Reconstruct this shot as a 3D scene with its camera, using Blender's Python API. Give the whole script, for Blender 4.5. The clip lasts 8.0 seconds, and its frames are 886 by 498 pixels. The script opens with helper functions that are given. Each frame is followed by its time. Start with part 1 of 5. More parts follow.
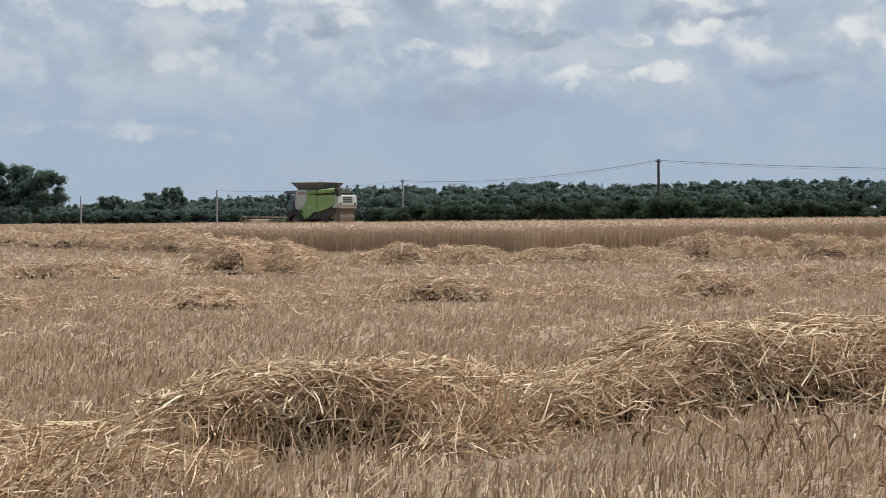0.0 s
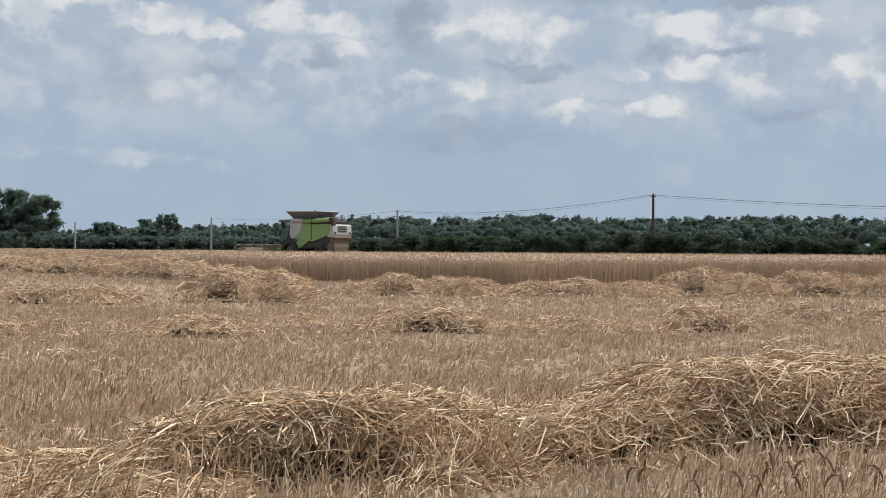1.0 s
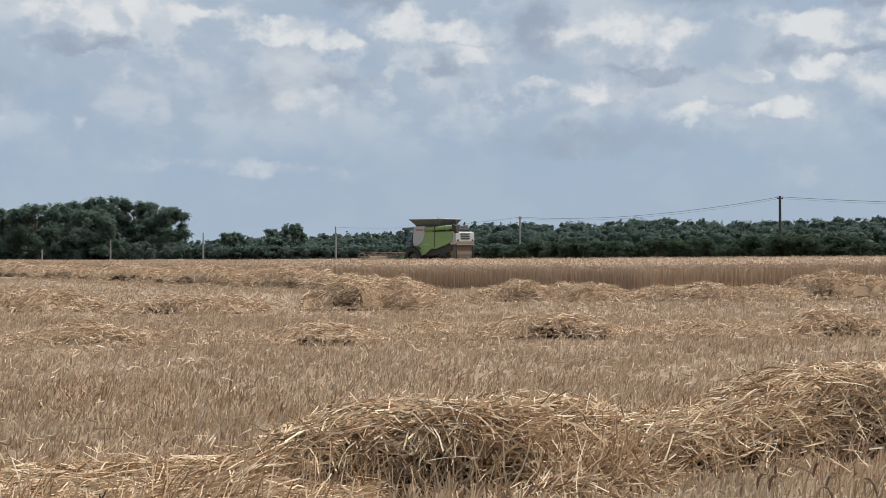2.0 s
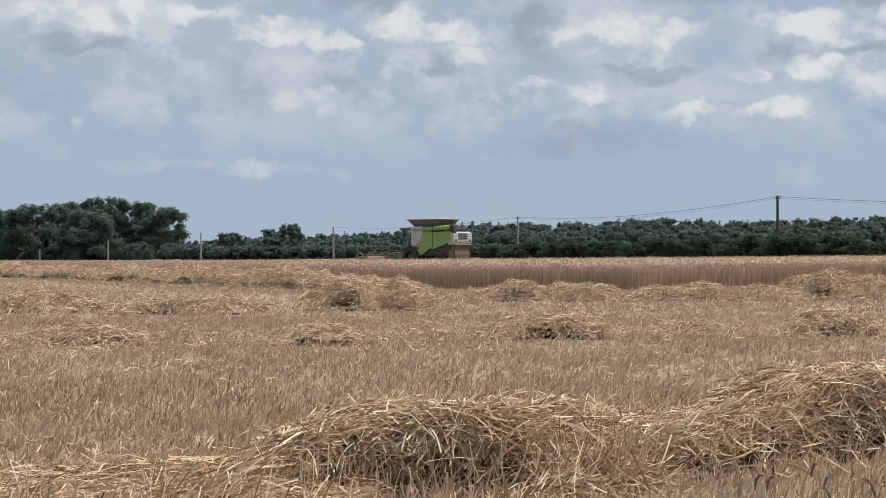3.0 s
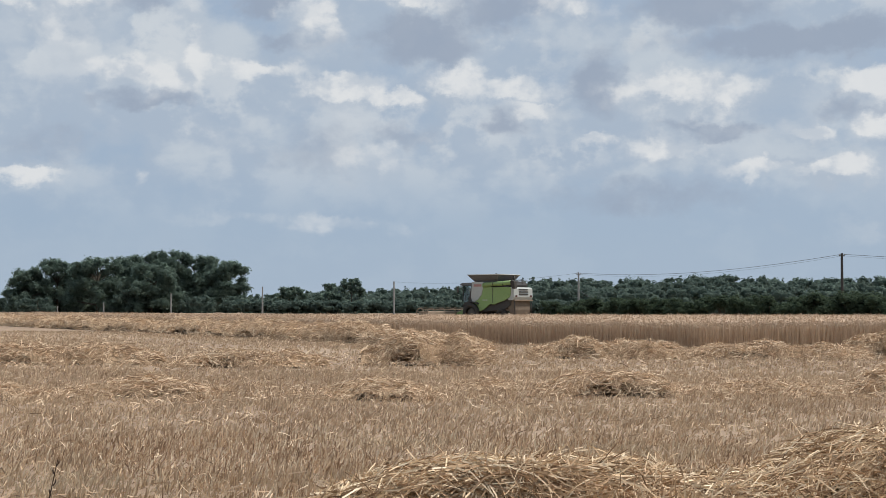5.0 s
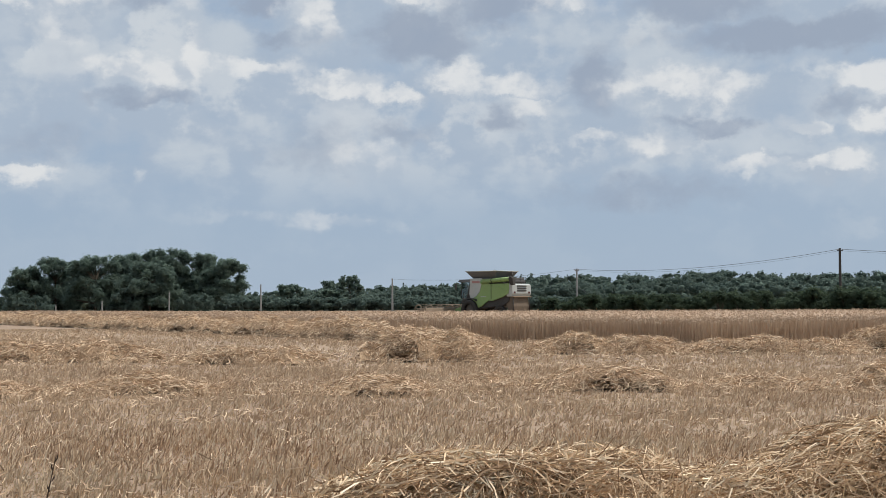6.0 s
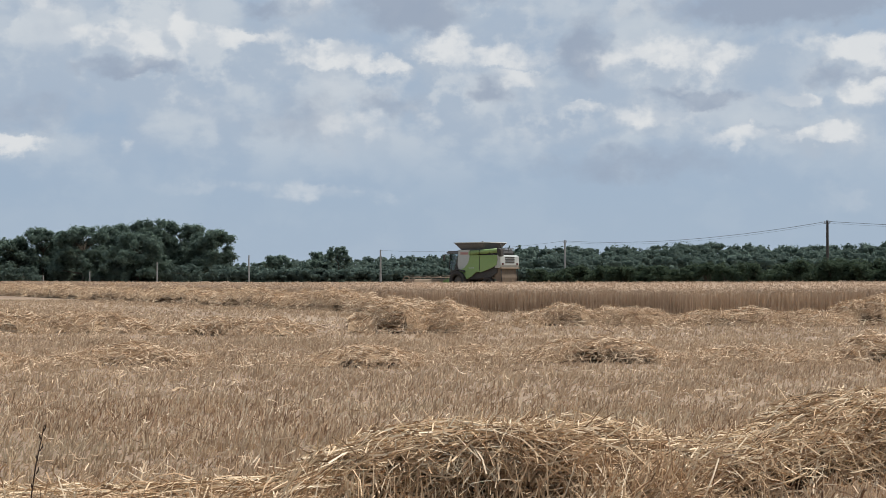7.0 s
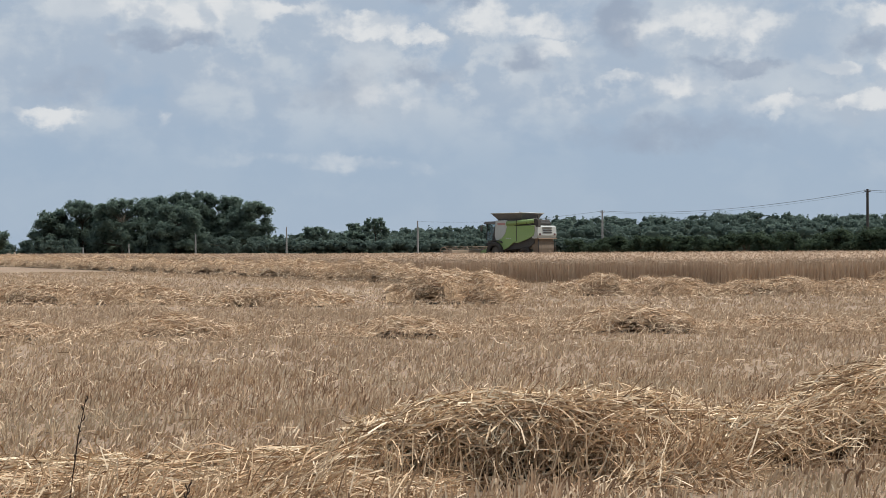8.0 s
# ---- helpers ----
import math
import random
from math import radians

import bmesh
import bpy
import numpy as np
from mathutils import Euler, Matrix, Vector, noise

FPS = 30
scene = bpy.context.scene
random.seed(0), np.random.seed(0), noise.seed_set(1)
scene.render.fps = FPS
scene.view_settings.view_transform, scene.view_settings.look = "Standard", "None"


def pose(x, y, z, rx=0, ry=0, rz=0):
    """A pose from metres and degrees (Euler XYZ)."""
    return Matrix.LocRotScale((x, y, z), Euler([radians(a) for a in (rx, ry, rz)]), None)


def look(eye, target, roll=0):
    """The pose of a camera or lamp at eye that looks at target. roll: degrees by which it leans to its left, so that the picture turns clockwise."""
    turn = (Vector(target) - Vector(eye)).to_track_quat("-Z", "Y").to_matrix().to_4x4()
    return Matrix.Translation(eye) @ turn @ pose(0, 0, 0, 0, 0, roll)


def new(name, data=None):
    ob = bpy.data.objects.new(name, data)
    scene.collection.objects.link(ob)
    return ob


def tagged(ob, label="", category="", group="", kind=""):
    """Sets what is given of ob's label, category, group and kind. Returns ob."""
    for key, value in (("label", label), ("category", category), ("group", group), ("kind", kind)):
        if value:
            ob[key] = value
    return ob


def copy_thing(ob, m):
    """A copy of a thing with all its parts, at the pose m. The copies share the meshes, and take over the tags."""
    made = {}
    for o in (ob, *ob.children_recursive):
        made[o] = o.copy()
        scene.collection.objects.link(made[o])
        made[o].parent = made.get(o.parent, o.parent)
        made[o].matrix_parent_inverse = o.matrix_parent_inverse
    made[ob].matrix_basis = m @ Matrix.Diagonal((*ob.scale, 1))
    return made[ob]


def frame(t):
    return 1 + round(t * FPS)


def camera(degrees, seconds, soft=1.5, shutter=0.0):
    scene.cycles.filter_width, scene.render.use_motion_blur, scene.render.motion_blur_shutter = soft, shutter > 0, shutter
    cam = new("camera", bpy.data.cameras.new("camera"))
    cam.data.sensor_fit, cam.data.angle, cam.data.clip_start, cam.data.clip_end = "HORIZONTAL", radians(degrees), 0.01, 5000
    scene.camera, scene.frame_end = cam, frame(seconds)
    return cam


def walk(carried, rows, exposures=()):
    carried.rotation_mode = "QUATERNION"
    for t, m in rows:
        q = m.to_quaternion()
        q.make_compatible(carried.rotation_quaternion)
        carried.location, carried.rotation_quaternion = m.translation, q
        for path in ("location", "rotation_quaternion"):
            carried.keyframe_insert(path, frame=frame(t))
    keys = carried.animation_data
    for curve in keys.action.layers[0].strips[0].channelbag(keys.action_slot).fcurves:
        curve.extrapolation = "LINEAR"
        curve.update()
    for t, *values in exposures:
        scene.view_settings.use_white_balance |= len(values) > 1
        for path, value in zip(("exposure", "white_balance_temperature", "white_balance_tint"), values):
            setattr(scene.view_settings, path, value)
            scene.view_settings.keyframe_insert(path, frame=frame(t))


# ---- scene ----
from math import cos, sin, pi, tau, sqrt

cam = camera(34.0, 8.0, soft=0.8)
walk(cam, [
    (0.0, pose(0.0219, -0.0001, 1.5937, 88.658, 0.539, 0.230)),
    (0.1, pose(0.0203, 0.0004, 1.5944, 88.716, 0.585, 0.092)),
    (0.2, pose(0.0187, 0.0009, 1.5952, 88.970, 0.631, -0.131)),
    (0.3, pose(0.0171, 0.0013, 1.5959, 89.273, 0.678, -0.266)),
    (0.4, pose(0.0155, 0.0018, 1.5967, 89.374, 0.724, -0.106)),
    (0.5, pose(0.0139, 0.0022, 1.5974, 89.206, 0.770, -0.004)),
    (0.6, pose(0.0111, 0.0018, 1.5979, 89.215, 0.542, 0.067)),
    (0.7, pose(0.0083, 0.0013, 1.5984, 89.343, 0.314, 0.123)),
    (0.8, pose(0.0055, 0.0009, 1.5990, 89.583, 0.086, 0.046)),
    (0.9, pose(0.0028, 0.0004, 1.5995, 89.734, -0.142, -0.076)),
    (1.0, pose(-0.0000, -0.0000, 1.6000, 89.888, -0.370, -0.000)),
    (1.1, pose(-0.0012, 0.0003, 1.6006, 89.995, -0.253, 0.171)),
    (1.2, pose(-0.0024, 0.0005, 1.6013, 90.081, -0.136, 0.648)),
    (1.3, pose(-0.0036, 0.0008, 1.6020, 90.267, -0.019, 1.573)),
    (1.4, pose(-0.0048, 0.0010, 1.6026, 90.479, 0.098, 2.581)),
    (1.5, pose(-0.0060, 0.0013, 1.6033, 90.614, 0.215, 3.148)),
    (1.6, pose(-0.0054, 0.0018, 1.6026, 90.796, 0.248, 3.516)),
    (1.7, pose(-0.0048, 0.0022, 1.6019, 90.739, 0.282, 3.912)),
    (1.8, pose(-0.0043, 0.0027, 1.6012, 90.544, 0.315, 4.310)),
    (1.9, pose(-0.0037, 0.0032, 1.6005, 90.395, 0.348, 4.595)),
    (2.0, pose(-0.0031, 0.0037, 1.5998, 90.147, 0.382, 4.858)),
    (2.1, pose(-0.0016, 0.0004, 1.5975, 89.875, 0.411, 4.923)),
    (2.2, pose(-0.0001, -0.0029, 1.5953, 89.547, 0.439, 4.743)),
    (3.3, pose(-0.0035, -0.0002, 1.6121, 91.034, 0.466, 4.823)),
    (3.4, pose(0.0004, -0.0002, 1.6132, 91.380, 0.550, 5.017)),
    (3.5, pose(0.0042, -0.0003, 1.6143, 91.456, 0.634, 5.016)),
    (3.6, pose(0.0042, -0.0002, 1.6140, 91.309, 0.544, 4.902)),
    (3.7, pose(0.0042, -0.0002, 1.6137, 91.142, 0.453, 4.696)),
    (3.8, pose(0.0043, -0.0002, 1.6135, 91.136, 0.363, 4.559)),
    (3.9, pose(0.0043, -0.0001, 1.6132, 91.153, 0.272, 4.396)),
    (4.0, pose(0.0043, -0.0001, 1.6129, 91.080, 0.182, 4.345)),
    (4.1, pose(0.0035, 0.0001, 1.6131, 90.918, 0.145, 4.535)),
    (4.2, pose(0.0028, 0.0003, 1.6132, 90.803, 0.109, 4.880)),
    (4.3, pose(0.0020, 0.0006, 1.6134, 90.756, 0.073, 5.294)),
    (4.4, pose(0.0012, 0.0008, 1.6135, 90.641, 0.036, 5.957)),
    (4.5, pose(0.0004, 0.0010, 1.6137, 90.402, 0.000, 6.514)),
    (4.6, pose(-0.0002, 0.0010, 1.6135, 90.455, -0.001, 6.873)),
    (4.7, pose(-0.0009, 0.0009, 1.6134, 90.663, -0.002, 7.033)),
    (4.8, pose(-0.0015, 0.0009, 1.6133, 91.054, -0.003, 7.262)),
    (4.9, pose(-0.0022, 0.0009, 1.6132, 91.722, -0.003, 7.306)),
    (5.0, pose(-0.0028, 0.0008, 1.6130, 92.340, -0.004, 7.153)),
    (5.1, pose(-0.0025, 0.0008, 1.6151, 92.758, -0.002, 7.216)),
    (5.2, pose(-0.0022, 0.0008, 1.6172, 92.899, -0.000, 7.154)),
    (6.3, pose(0.0037, -0.0032, 1.5916, 91.420, 0.361, 7.075)),
    (6.4, pose(0.0026, -0.0017, 1.5930, 91.085, 0.340, 6.996)),
    (6.5, pose(0.0016, -0.0003, 1.5943, 90.872, 0.320, 6.946)),
    (6.6, pose(0.0014, -0.0004, 1.5938, 90.849, 0.284, 6.996)),
    (6.7, pose(0.0013, -0.0005, 1.5933, 90.869, 0.249, 7.042)),
    (6.8, pose(0.0011, -0.0007, 1.5928, 90.935, 0.214, 6.995)),
    (6.9, pose(0.0010, -0.0008, 1.5923, 91.047, 0.179, 6.857)),
    (7.0, pose(0.0008, -0.0009, 1.5918, 91.084, 0.144, 6.623)),
    (7.1, pose(-0.0009, -0.0008, 1.5911, 90.899, 0.090, 6.491)),
    (7.2, pose(-0.0027, -0.0008, 1.5904, 90.803, 0.035, 6.446)),
    (7.3, pose(-0.0045, -0.0007, 1.5897, 90.660, -0.019, 6.468)),
    (7.4, pose(-0.0062, -0.0006, 1.5890, 90.587, -0.073, 6.580)),
    (7.5, pose(-0.0080, -0.0006, 1.5883, 90.539, -0.127, 6.658)),
    (7.6, pose(-0.0078, 0.0005, 1.5886, 90.430, -0.026, 6.787)),
    (7.7, pose(-0.0075, 0.0015, 1.5889, 90.348, 0.075, 7.041)),
    (7.8, pose(-0.0073, 0.0025, 1.5892, 90.243, 0.177, 7.362)),
    (7.9, pose(-0.0071, 0.0035, 1.5895, 90.165, 0.278, 7.842)),
    (8.0, pose(-0.0068, 0.0045, 1.5898, 89.936, 0.379, 8.092)),
], exposures=[(0.0, 0.0), (8.0, 0.0)])

# ---------------------------------------------------------------- sky and sun
SUN_EL, SUN_AZ = radians(60), radians(70)   # azimuth from +y, to the right

# bright cloud heads: side slope, up slope, half width, half height, strength
CLOUDS = [(-0.388, 0.214, 0.0214, 0.0140, 1.00), (-0.406, 0.194, 0.0175, 0.0098, 0.75), (-0.441, 0.211, 0.0164, 0.0098, 0.75), (-0.347, 0.162, 0.0226, 0.0125, 0.90),
          (-0.303, 0.176, 0.0066, 0.0203, 0.75), (-0.310, 0.208, 0.0097, 0.0098, 0.50), (-0.219, 0.200, 0.0140, 0.0140, 1.00), (-0.254, 0.166, 0.0203, 0.0058, 0.75),
          (-0.193, 0.152, 0.0218, 0.0098, 1.00), (-0.158, 0.146, 0.0187, 0.0055, 0.95), (-0.152, 0.218, 0.0242, 0.0070, 0.80), (-0.116, 0.158, 0.0133, 0.0133, 1.00),
          (-0.076, 0.151, 0.0195, 0.0080, 0.75), (-0.063, 0.138, 0.0125, 0.0058, 0.85), (0.042, 0.149, 0.0296, 0.0133, 1.00), (0.019, 0.144, 0.0097, 0.0080, 0.85),
          (0.127, 0.118, 0.0098, 0.0055, 0.95), (0.100, 0.099, 0.0234, 0.0058, 0.80), (0.141, 0.096, 0.0203, 0.0098, 1.00), (-0.037, 0.209, 0.0203, 0.0098, 0.60)]
# more heads, lower and to the right
LESSER_CLOUDS = [(0.028, 0.113, 0.0203, 0.0098, 0.75), (-0.018, 0.117, 0.0101, 0.0047, 0.75), (0.166, 0.152, 0.0164, 0.0080, 0.80), (0.168, 0.123, 0.0080, 0.0098, 0.80),
                 (-0.176, 0.104, 0.0179, 0.0101, 0.55), (-0.198, 0.059, 0.0242, 0.0062, 0.45), (-0.429, 0.090, 0.0148, 0.0039, 0.80), (-0.345, 0.090, 0.0047, 0.0062, 0.45),
                 (-0.284, 0.124, 0.0242, 0.0140, 0.40), (0.111, 0.123, 0.0195, 0.0080, 0.60), (0.175, 0.147, 0.0164, 0.0101, 0.85), (0.235, 0.152, 0.0164, 0.0125, 1.00),
                 (0.171, 0.126, 0.0105, 0.0070, 0.85), (0.205, 0.114, 0.0179, 0.0117, 0.60), (0.288, 0.123, 0.0105, 0.0125, 1.00), (0.267, 0.148, 0.0156, 0.0097, 0.50),
                 (0.293, 0.122, 0.0094, 0.0140, 0.90)]
# paler grey heads
GREY_HEADS = [(-0.413, 0.178, 0.0429, 0.0234, 0.80), (-0.333, 0.184, 0.0390, 0.0273, 0.70), (-0.324, 0.137, 0.0468, 0.0156, 0.80), (-0.254, 0.150, 0.0429, 0.0156, 0.90),
              (-0.180, 0.131, 0.0468, 0.0175, 0.80), (-0.108, 0.124, 0.0351, 0.0234, 0.90), (-0.081, 0.175, 0.0468, 0.0195, 0.70), (-0.042, 0.107, 0.0429, 0.0117, 0.70),
              (0.017, 0.188, 0.0468, 0.0156, 0.60), (0.047, 0.129, 0.0468, 0.0234, 0.70), (0.119, 0.140, 0.0468, 0.0195, 0.80), (0.150, 0.204, 0.0390, 0.0156, 0.60),
              (0.200, 0.136, 0.0507, 0.0195, 0.80), (0.271, 0.129, 0.0429, 0.0234, 0.70), (0.181, 0.054, 0.0624, 0.0098, 0.35), (-0.270, 0.062, 0.0546, 0.0055, 0.35)]
# grey cloud bases
BASES = [(-0.350, 0.210, 0.0179, 0.0101, 0.75), (-0.255, 0.209, 0.0179, 0.0101, 0.80), (-0.227, 0.184, 0.0234, 0.0058, 0.85), (-0.140, 0.187, 0.0304, 0.0164, 1.00),
         (-0.088, 0.207, 0.0331, 0.0133, 0.80), (-0.018, 0.156, 0.0195, 0.0179, 0.75), (0.048, 0.205, 0.0429, 0.0117, 0.75), (0.112, 0.183, 0.0741, 0.0101, 0.85),
         (0.060, 0.121, 0.0292, 0.0058, 0.80), (-0.343, 0.141, 0.0281, 0.0062, 0.85), (-0.154, 0.118, 0.0242, 0.0098, 0.50), (-0.083, 0.127, 0.0148, 0.0080, 0.60),
         (0.149, 0.134, 0.0175, 0.0094, 0.55), (-0.412, 0.108, 0.0273, 0.0156, 0.40), (-0.217, 0.105, 0.0351, 0.0156, 0.40), (0.016, 0.077, 0.0624, 0.0117, 0.45),
         (0.189, 0.132, 0.0351, 0.0039, 0.70), (0.208, 0.167, 0.0195, 0.0070, 0.80), (0.232, 0.088, 0.0312, 0.0055, 0.50)]


def build_world():
    w = bpy.data.worlds.new("sky")
    scene.world = w
    w.use_nodes = True
    nt = w.node_tree
    nt.nodes.clear()
    N, L = nt.nodes.new, nt.links.new

    def math_node(op, a, b=None):
        n = N("ShaderNodeMath")
        n.operation = op
        for i, v in enumerate((a, b)):
            if v is None:
                continue
            if isinstance(v, (int, float)):
                n.inputs[i].default_value = v
            else:
                L(v, n.inputs[i])
        return n.outputs[0]

    co = N("ShaderNodeTexCoord").outputs["Generated"]
    sep = N("ShaderNodeSeparateXYZ")
    L(co, sep.inputs[0])
    az = math_node("ARCTAN2", sep.outputs[0], sep.outputs[1])
    el = math_node("ARCSINE", sep.outputs[2])
    uv = N("ShaderNodeCombineXYZ")
    L(az, uv.inputs[0])
    L(el, uv.inputs[1])

    def noise_node(scale, detail, rough, stretch):
        m = N("ShaderNodeVectorMath")
        m.operation = "MULTIPLY"
        L(uv.outputs[0], m.inputs[0])
        m.inputs[1].default_value = stretch
        t = N("ShaderNodeTexNoise")
        t.inputs["Scale"].default_value = scale
        t.inputs["Detail"].default_value = detail
        t.inputs["Roughness"].default_value = rough
        L(m.outputs[0], t.inputs["Vector"])
        return t

    # crumple the cloud outlines
    warp = noise_node(34, 6, 0.60, (1, 1.3, 1))
    sub = N("ShaderNodeVectorMath")
    sub.operation = "SUBTRACT"
    L(warp.outputs["Color"], sub.inputs[0])
    sub.inputs[1].default_value = (0.5, 0.5, 0.5)
    sc = N("ShaderNodeVectorMath")
    sc.operation = "MULTIPLY"
    L(sub.outputs[0], sc.inputs[0])
    sc.inputs[1].default_value = (0.046, 0.036, 0)
    wuv = N("ShaderNodeVectorMath")
    wuv.operation = "ADD"
    L(uv.outputs[0], wuv.inputs[0])
    L(sc.outputs[0], wuv.inputs[1])

    def blobs(rows, hard, shift=(0.0, 0.0), crisp=0.0, grow=1.0):
        total = None
        for u, v, a, b, k in rows:
            d = N("ShaderNodeVectorMath")
            d.operation = "SUBTRACT"
            L(wuv.outputs[0], d.inputs[0])
            d.inputs[1].default_value = (math.atan(u) - shift[0], math.atan(v) - shift[1], 0)
            m = N("ShaderNodeVectorMath")
            m.operation = "MULTIPLY"
            L(d.outputs[0], m.inputs[0])
            m.inputs[1].default_value = (1 / (a * grow), 1 / (b * grow), 0)
            src = m.outputs[0]
            if crisp:
                # crisp tops, soft undersides
                up = N("ShaderNodeVectorMath")
                up.operation = "MAXIMUM"
                L(src, up.inputs[0])
                up.inputs[1].default_value = (-9, 0, 0)
                gain = N("ShaderNodeVectorMath")
                gain.operation = "MULTIPLY_ADD"
                L(up.outputs[0], gain.inputs[0])
                gain.inputs[1].default_value = (0, crisp, 0)
                L(src, gain.inputs[2])
                src = gain.outputs[0]
            ln = N("ShaderNodeVectorMath")
            ln.operation = "LENGTH"
            L(src, ln.inputs[0])
            r = N("ShaderNodeMapRange")
            r.interpolation_type = "SMOOTHSTEP"
            L(ln.outputs["Value"], r.inputs[0])
            r.inputs[1].default_value, r.inputs[2].default_value = hard, 1.7
            r.inputs[3].default_value, r.inputs[4].default_value = k, 0
            total = r.outputs[0] if total is None else math_node("MAXIMUM", total, r.outputs[0])
        return total

    toward = (0.010, 0.014)                      # the way to the sun, across the sky
    heads_all = CLOUDS + LESSER_CLOUDS
    bright = blobs(heads_all, 0.0, crisp=0.7, grow=1.7)
    facing = math_node("SUBTRACT", bright, blobs(heads_all, 0.0, toward, 0.7, 1.7))
    dim_heads = blobs(GREY_HEADS, 0.0, grow=1.1)
    dark = blobs(BASES, 0.0, grow=1.15)

    def mixed(fac, a, b):
        n = N("ShaderNodeMix")
        n.data_type = "RGBA"
        L(fac, n.inputs[0])
        for i, v in ((6, a), (7, b)):
            if isinstance(v, tuple):
                n.inputs[i].default_value = (*v, 1)
            else:
                L(v, n.inputs[i])
        return n.outputs[2]

    def ranged(v, a, b, c=0.0, d=1.0):
        r = N("ShaderNodeMapRange")
        r.interpolation_type = "SMOOTHSTEP"
        L(v, r.inputs[0])
        for i, x in enumerate((a, b, c, d)):
            r.inputs[i + 1].default_value = x
        return r.outputs[0]

    sky = N("ShaderNodeTexSky")
    sky.sky_type, sky.sun_disc = "NISHITA", False
    sky.sun_elevation, sky.sun_rotation = SUN_EL, SUN_AZ
    dim = N("ShaderNodeVectorMath")
    dim.operation = "SCALE"
    L(sky.outputs[0], dim.inputs[0])
    dim.inputs["Scale"].default_value = SKY_GAIN
    # thin high veil over the blue, thicker towards the horizon
    veil = mixed(ranged(el, 0.0, 0.16, 0.93, 0.80), dim.outputs[0], mixed(ranged(el, 0.0, 0.1), VEIL_LOW, VEIL_HIGH))
    def relief(scale, stretch, gain, step):
        """Cloud billows, and how much their slopes face the sun at the upper right."""
        a = noise_node(scale, 8, 0.58, stretch)
        b = noise_node(scale, 8, 0.58, stretch)
        moved = N("ShaderNodeVectorMath")
        moved.operation = "ADD"
        L(b.inputs["Vector"].links[0].from_socket, moved.inputs[0])
        moved.inputs[1].default_value = (0.7 * step, 1.0 * step, 0)
        L(moved.outputs[0], b.inputs["Vector"])
        d = math_node("SUBTRACT", a.outputs["Fac"], b.outputs["Fac"])
        return a.outputs["Fac"], ranged(math_node("MULTIPLY", d, gain), -0.5, 0.5)

    big, big_lit = relief(7, (1, 1.5, 1), 5.0, 0.03)
    small, small_lit = relief(22, (1, 1.2, 1), 4.5, 0.05)
    rough = math_node("SUBTRACT", small, 0.5)
    # rounded billows, large and small
    def billows(scale):
        cell = N("ShaderNodeTexVoronoi")
        cell.feature = "SMOOTH_F1"
        cell.inputs["Scale"].default_value, cell.inputs["Smoothness"].default_value = scale, 0.4
        L(wuv.outputs[0], cell.inputs["Vector"])
        return ranged(cell.outputs["Distance"], 0.65, 0.12)

    puff, swell = billows(62), billows(24)
    soft_lit = math_node("ADD", math_node("MULTIPLY", big_lit, 0.5), math_node("ADD", math_node("MULTIPLY", swell, 0.3), math_node("MULTIPLY", puff, 0.2)))
    # broken grey layer in the upper part, grey heads, flat dark bases, then the sunlit heads
    layer = math_node("MULTIPLY", ranged(math_node("ADD", math_node("MULTIPLY", big, 0.65), math_node("MULTIPLY", small, 0.35)), 0.30, 0.50), ranged(el, 0.05, 0.11, 0.15, 0.97))
    base = mixed(layer, veil, mixed(ranged(soft_lit, 0.15, 0.8), CLOUD_BLUE, CLOUD_GREY))
    heads = math_node("ADD", dim_heads, math_node("MULTIPLY", rough, 0.6))
    base = mixed(math_node("MULTIPLY", ranged(heads, 0.10, 0.75), 0.8), base, mixed(ranged(math_node("ADD", math_node("MULTIPLY", small_lit, 0.6), math_node("MULTIPLY", swell, 0.4)), 0.1, 0.8), CLOUD_BLUE, CLOUD_WHITE))
    low = math_node("ADD", dark, math_node("MULTIPLY", rough, 0.9))
    base = mixed(math_node("MULTIPLY", ranged(low, 0.08, 0.65), 0.85), base, CLOUD_BASE)
    edge = math_node("ADD", bright, math_node("MULTIPLY", rough, 0.9))
    shade = math_node("ADD", math_node("MULTIPLY", ranged(facing, -0.25, 0.5), 0.42), math_node("ADD", math_node("MULTIPLY", small_lit, 0.33), math_node("MULTIPLY", puff, 0.25)))
    lit = mixed(math_node("MULTIPLY", ranged(edge, 0.10, 0.78), 0.9), base, mixed(ranged(shade, 0.15, 0.85), CLOUD_SHADE, CLOUD_TOP))
    bg = N("ShaderNodeBackground")
    L(lit, bg.inputs[0])
    # thinner, brighter cloud overhead
    L(ranged(el, 0.25, 1.0, SKY_STRENGTH, SKY_STRENGTH * 1.7), bg.inputs[1])
    out = N("ShaderNodeOutputWorld")
    L(bg.outputs[0], out.inputs[0])


SKY_GAIN, SKY_STRENGTH = 0.10, 1.0
VEIL_LOW, VEIL_HIGH = (0.368, 0.468, 0.595), (0.325, 0.43, 0.58)
CLOUD_GREY, CLOUD_BLUE, CLOUD_BASE = (0.525, 0.585, 0.65), (0.395, 0.475, 0.58), (0.315, 0.375, 0.475)
CLOUD_WHITE, CLOUD_SHADE, CLOUD_TOP = (0.60, 0.645, 0.69), (0.43, 0.50, 0.59), (0.745, 0.76, 0.77)
build_world()

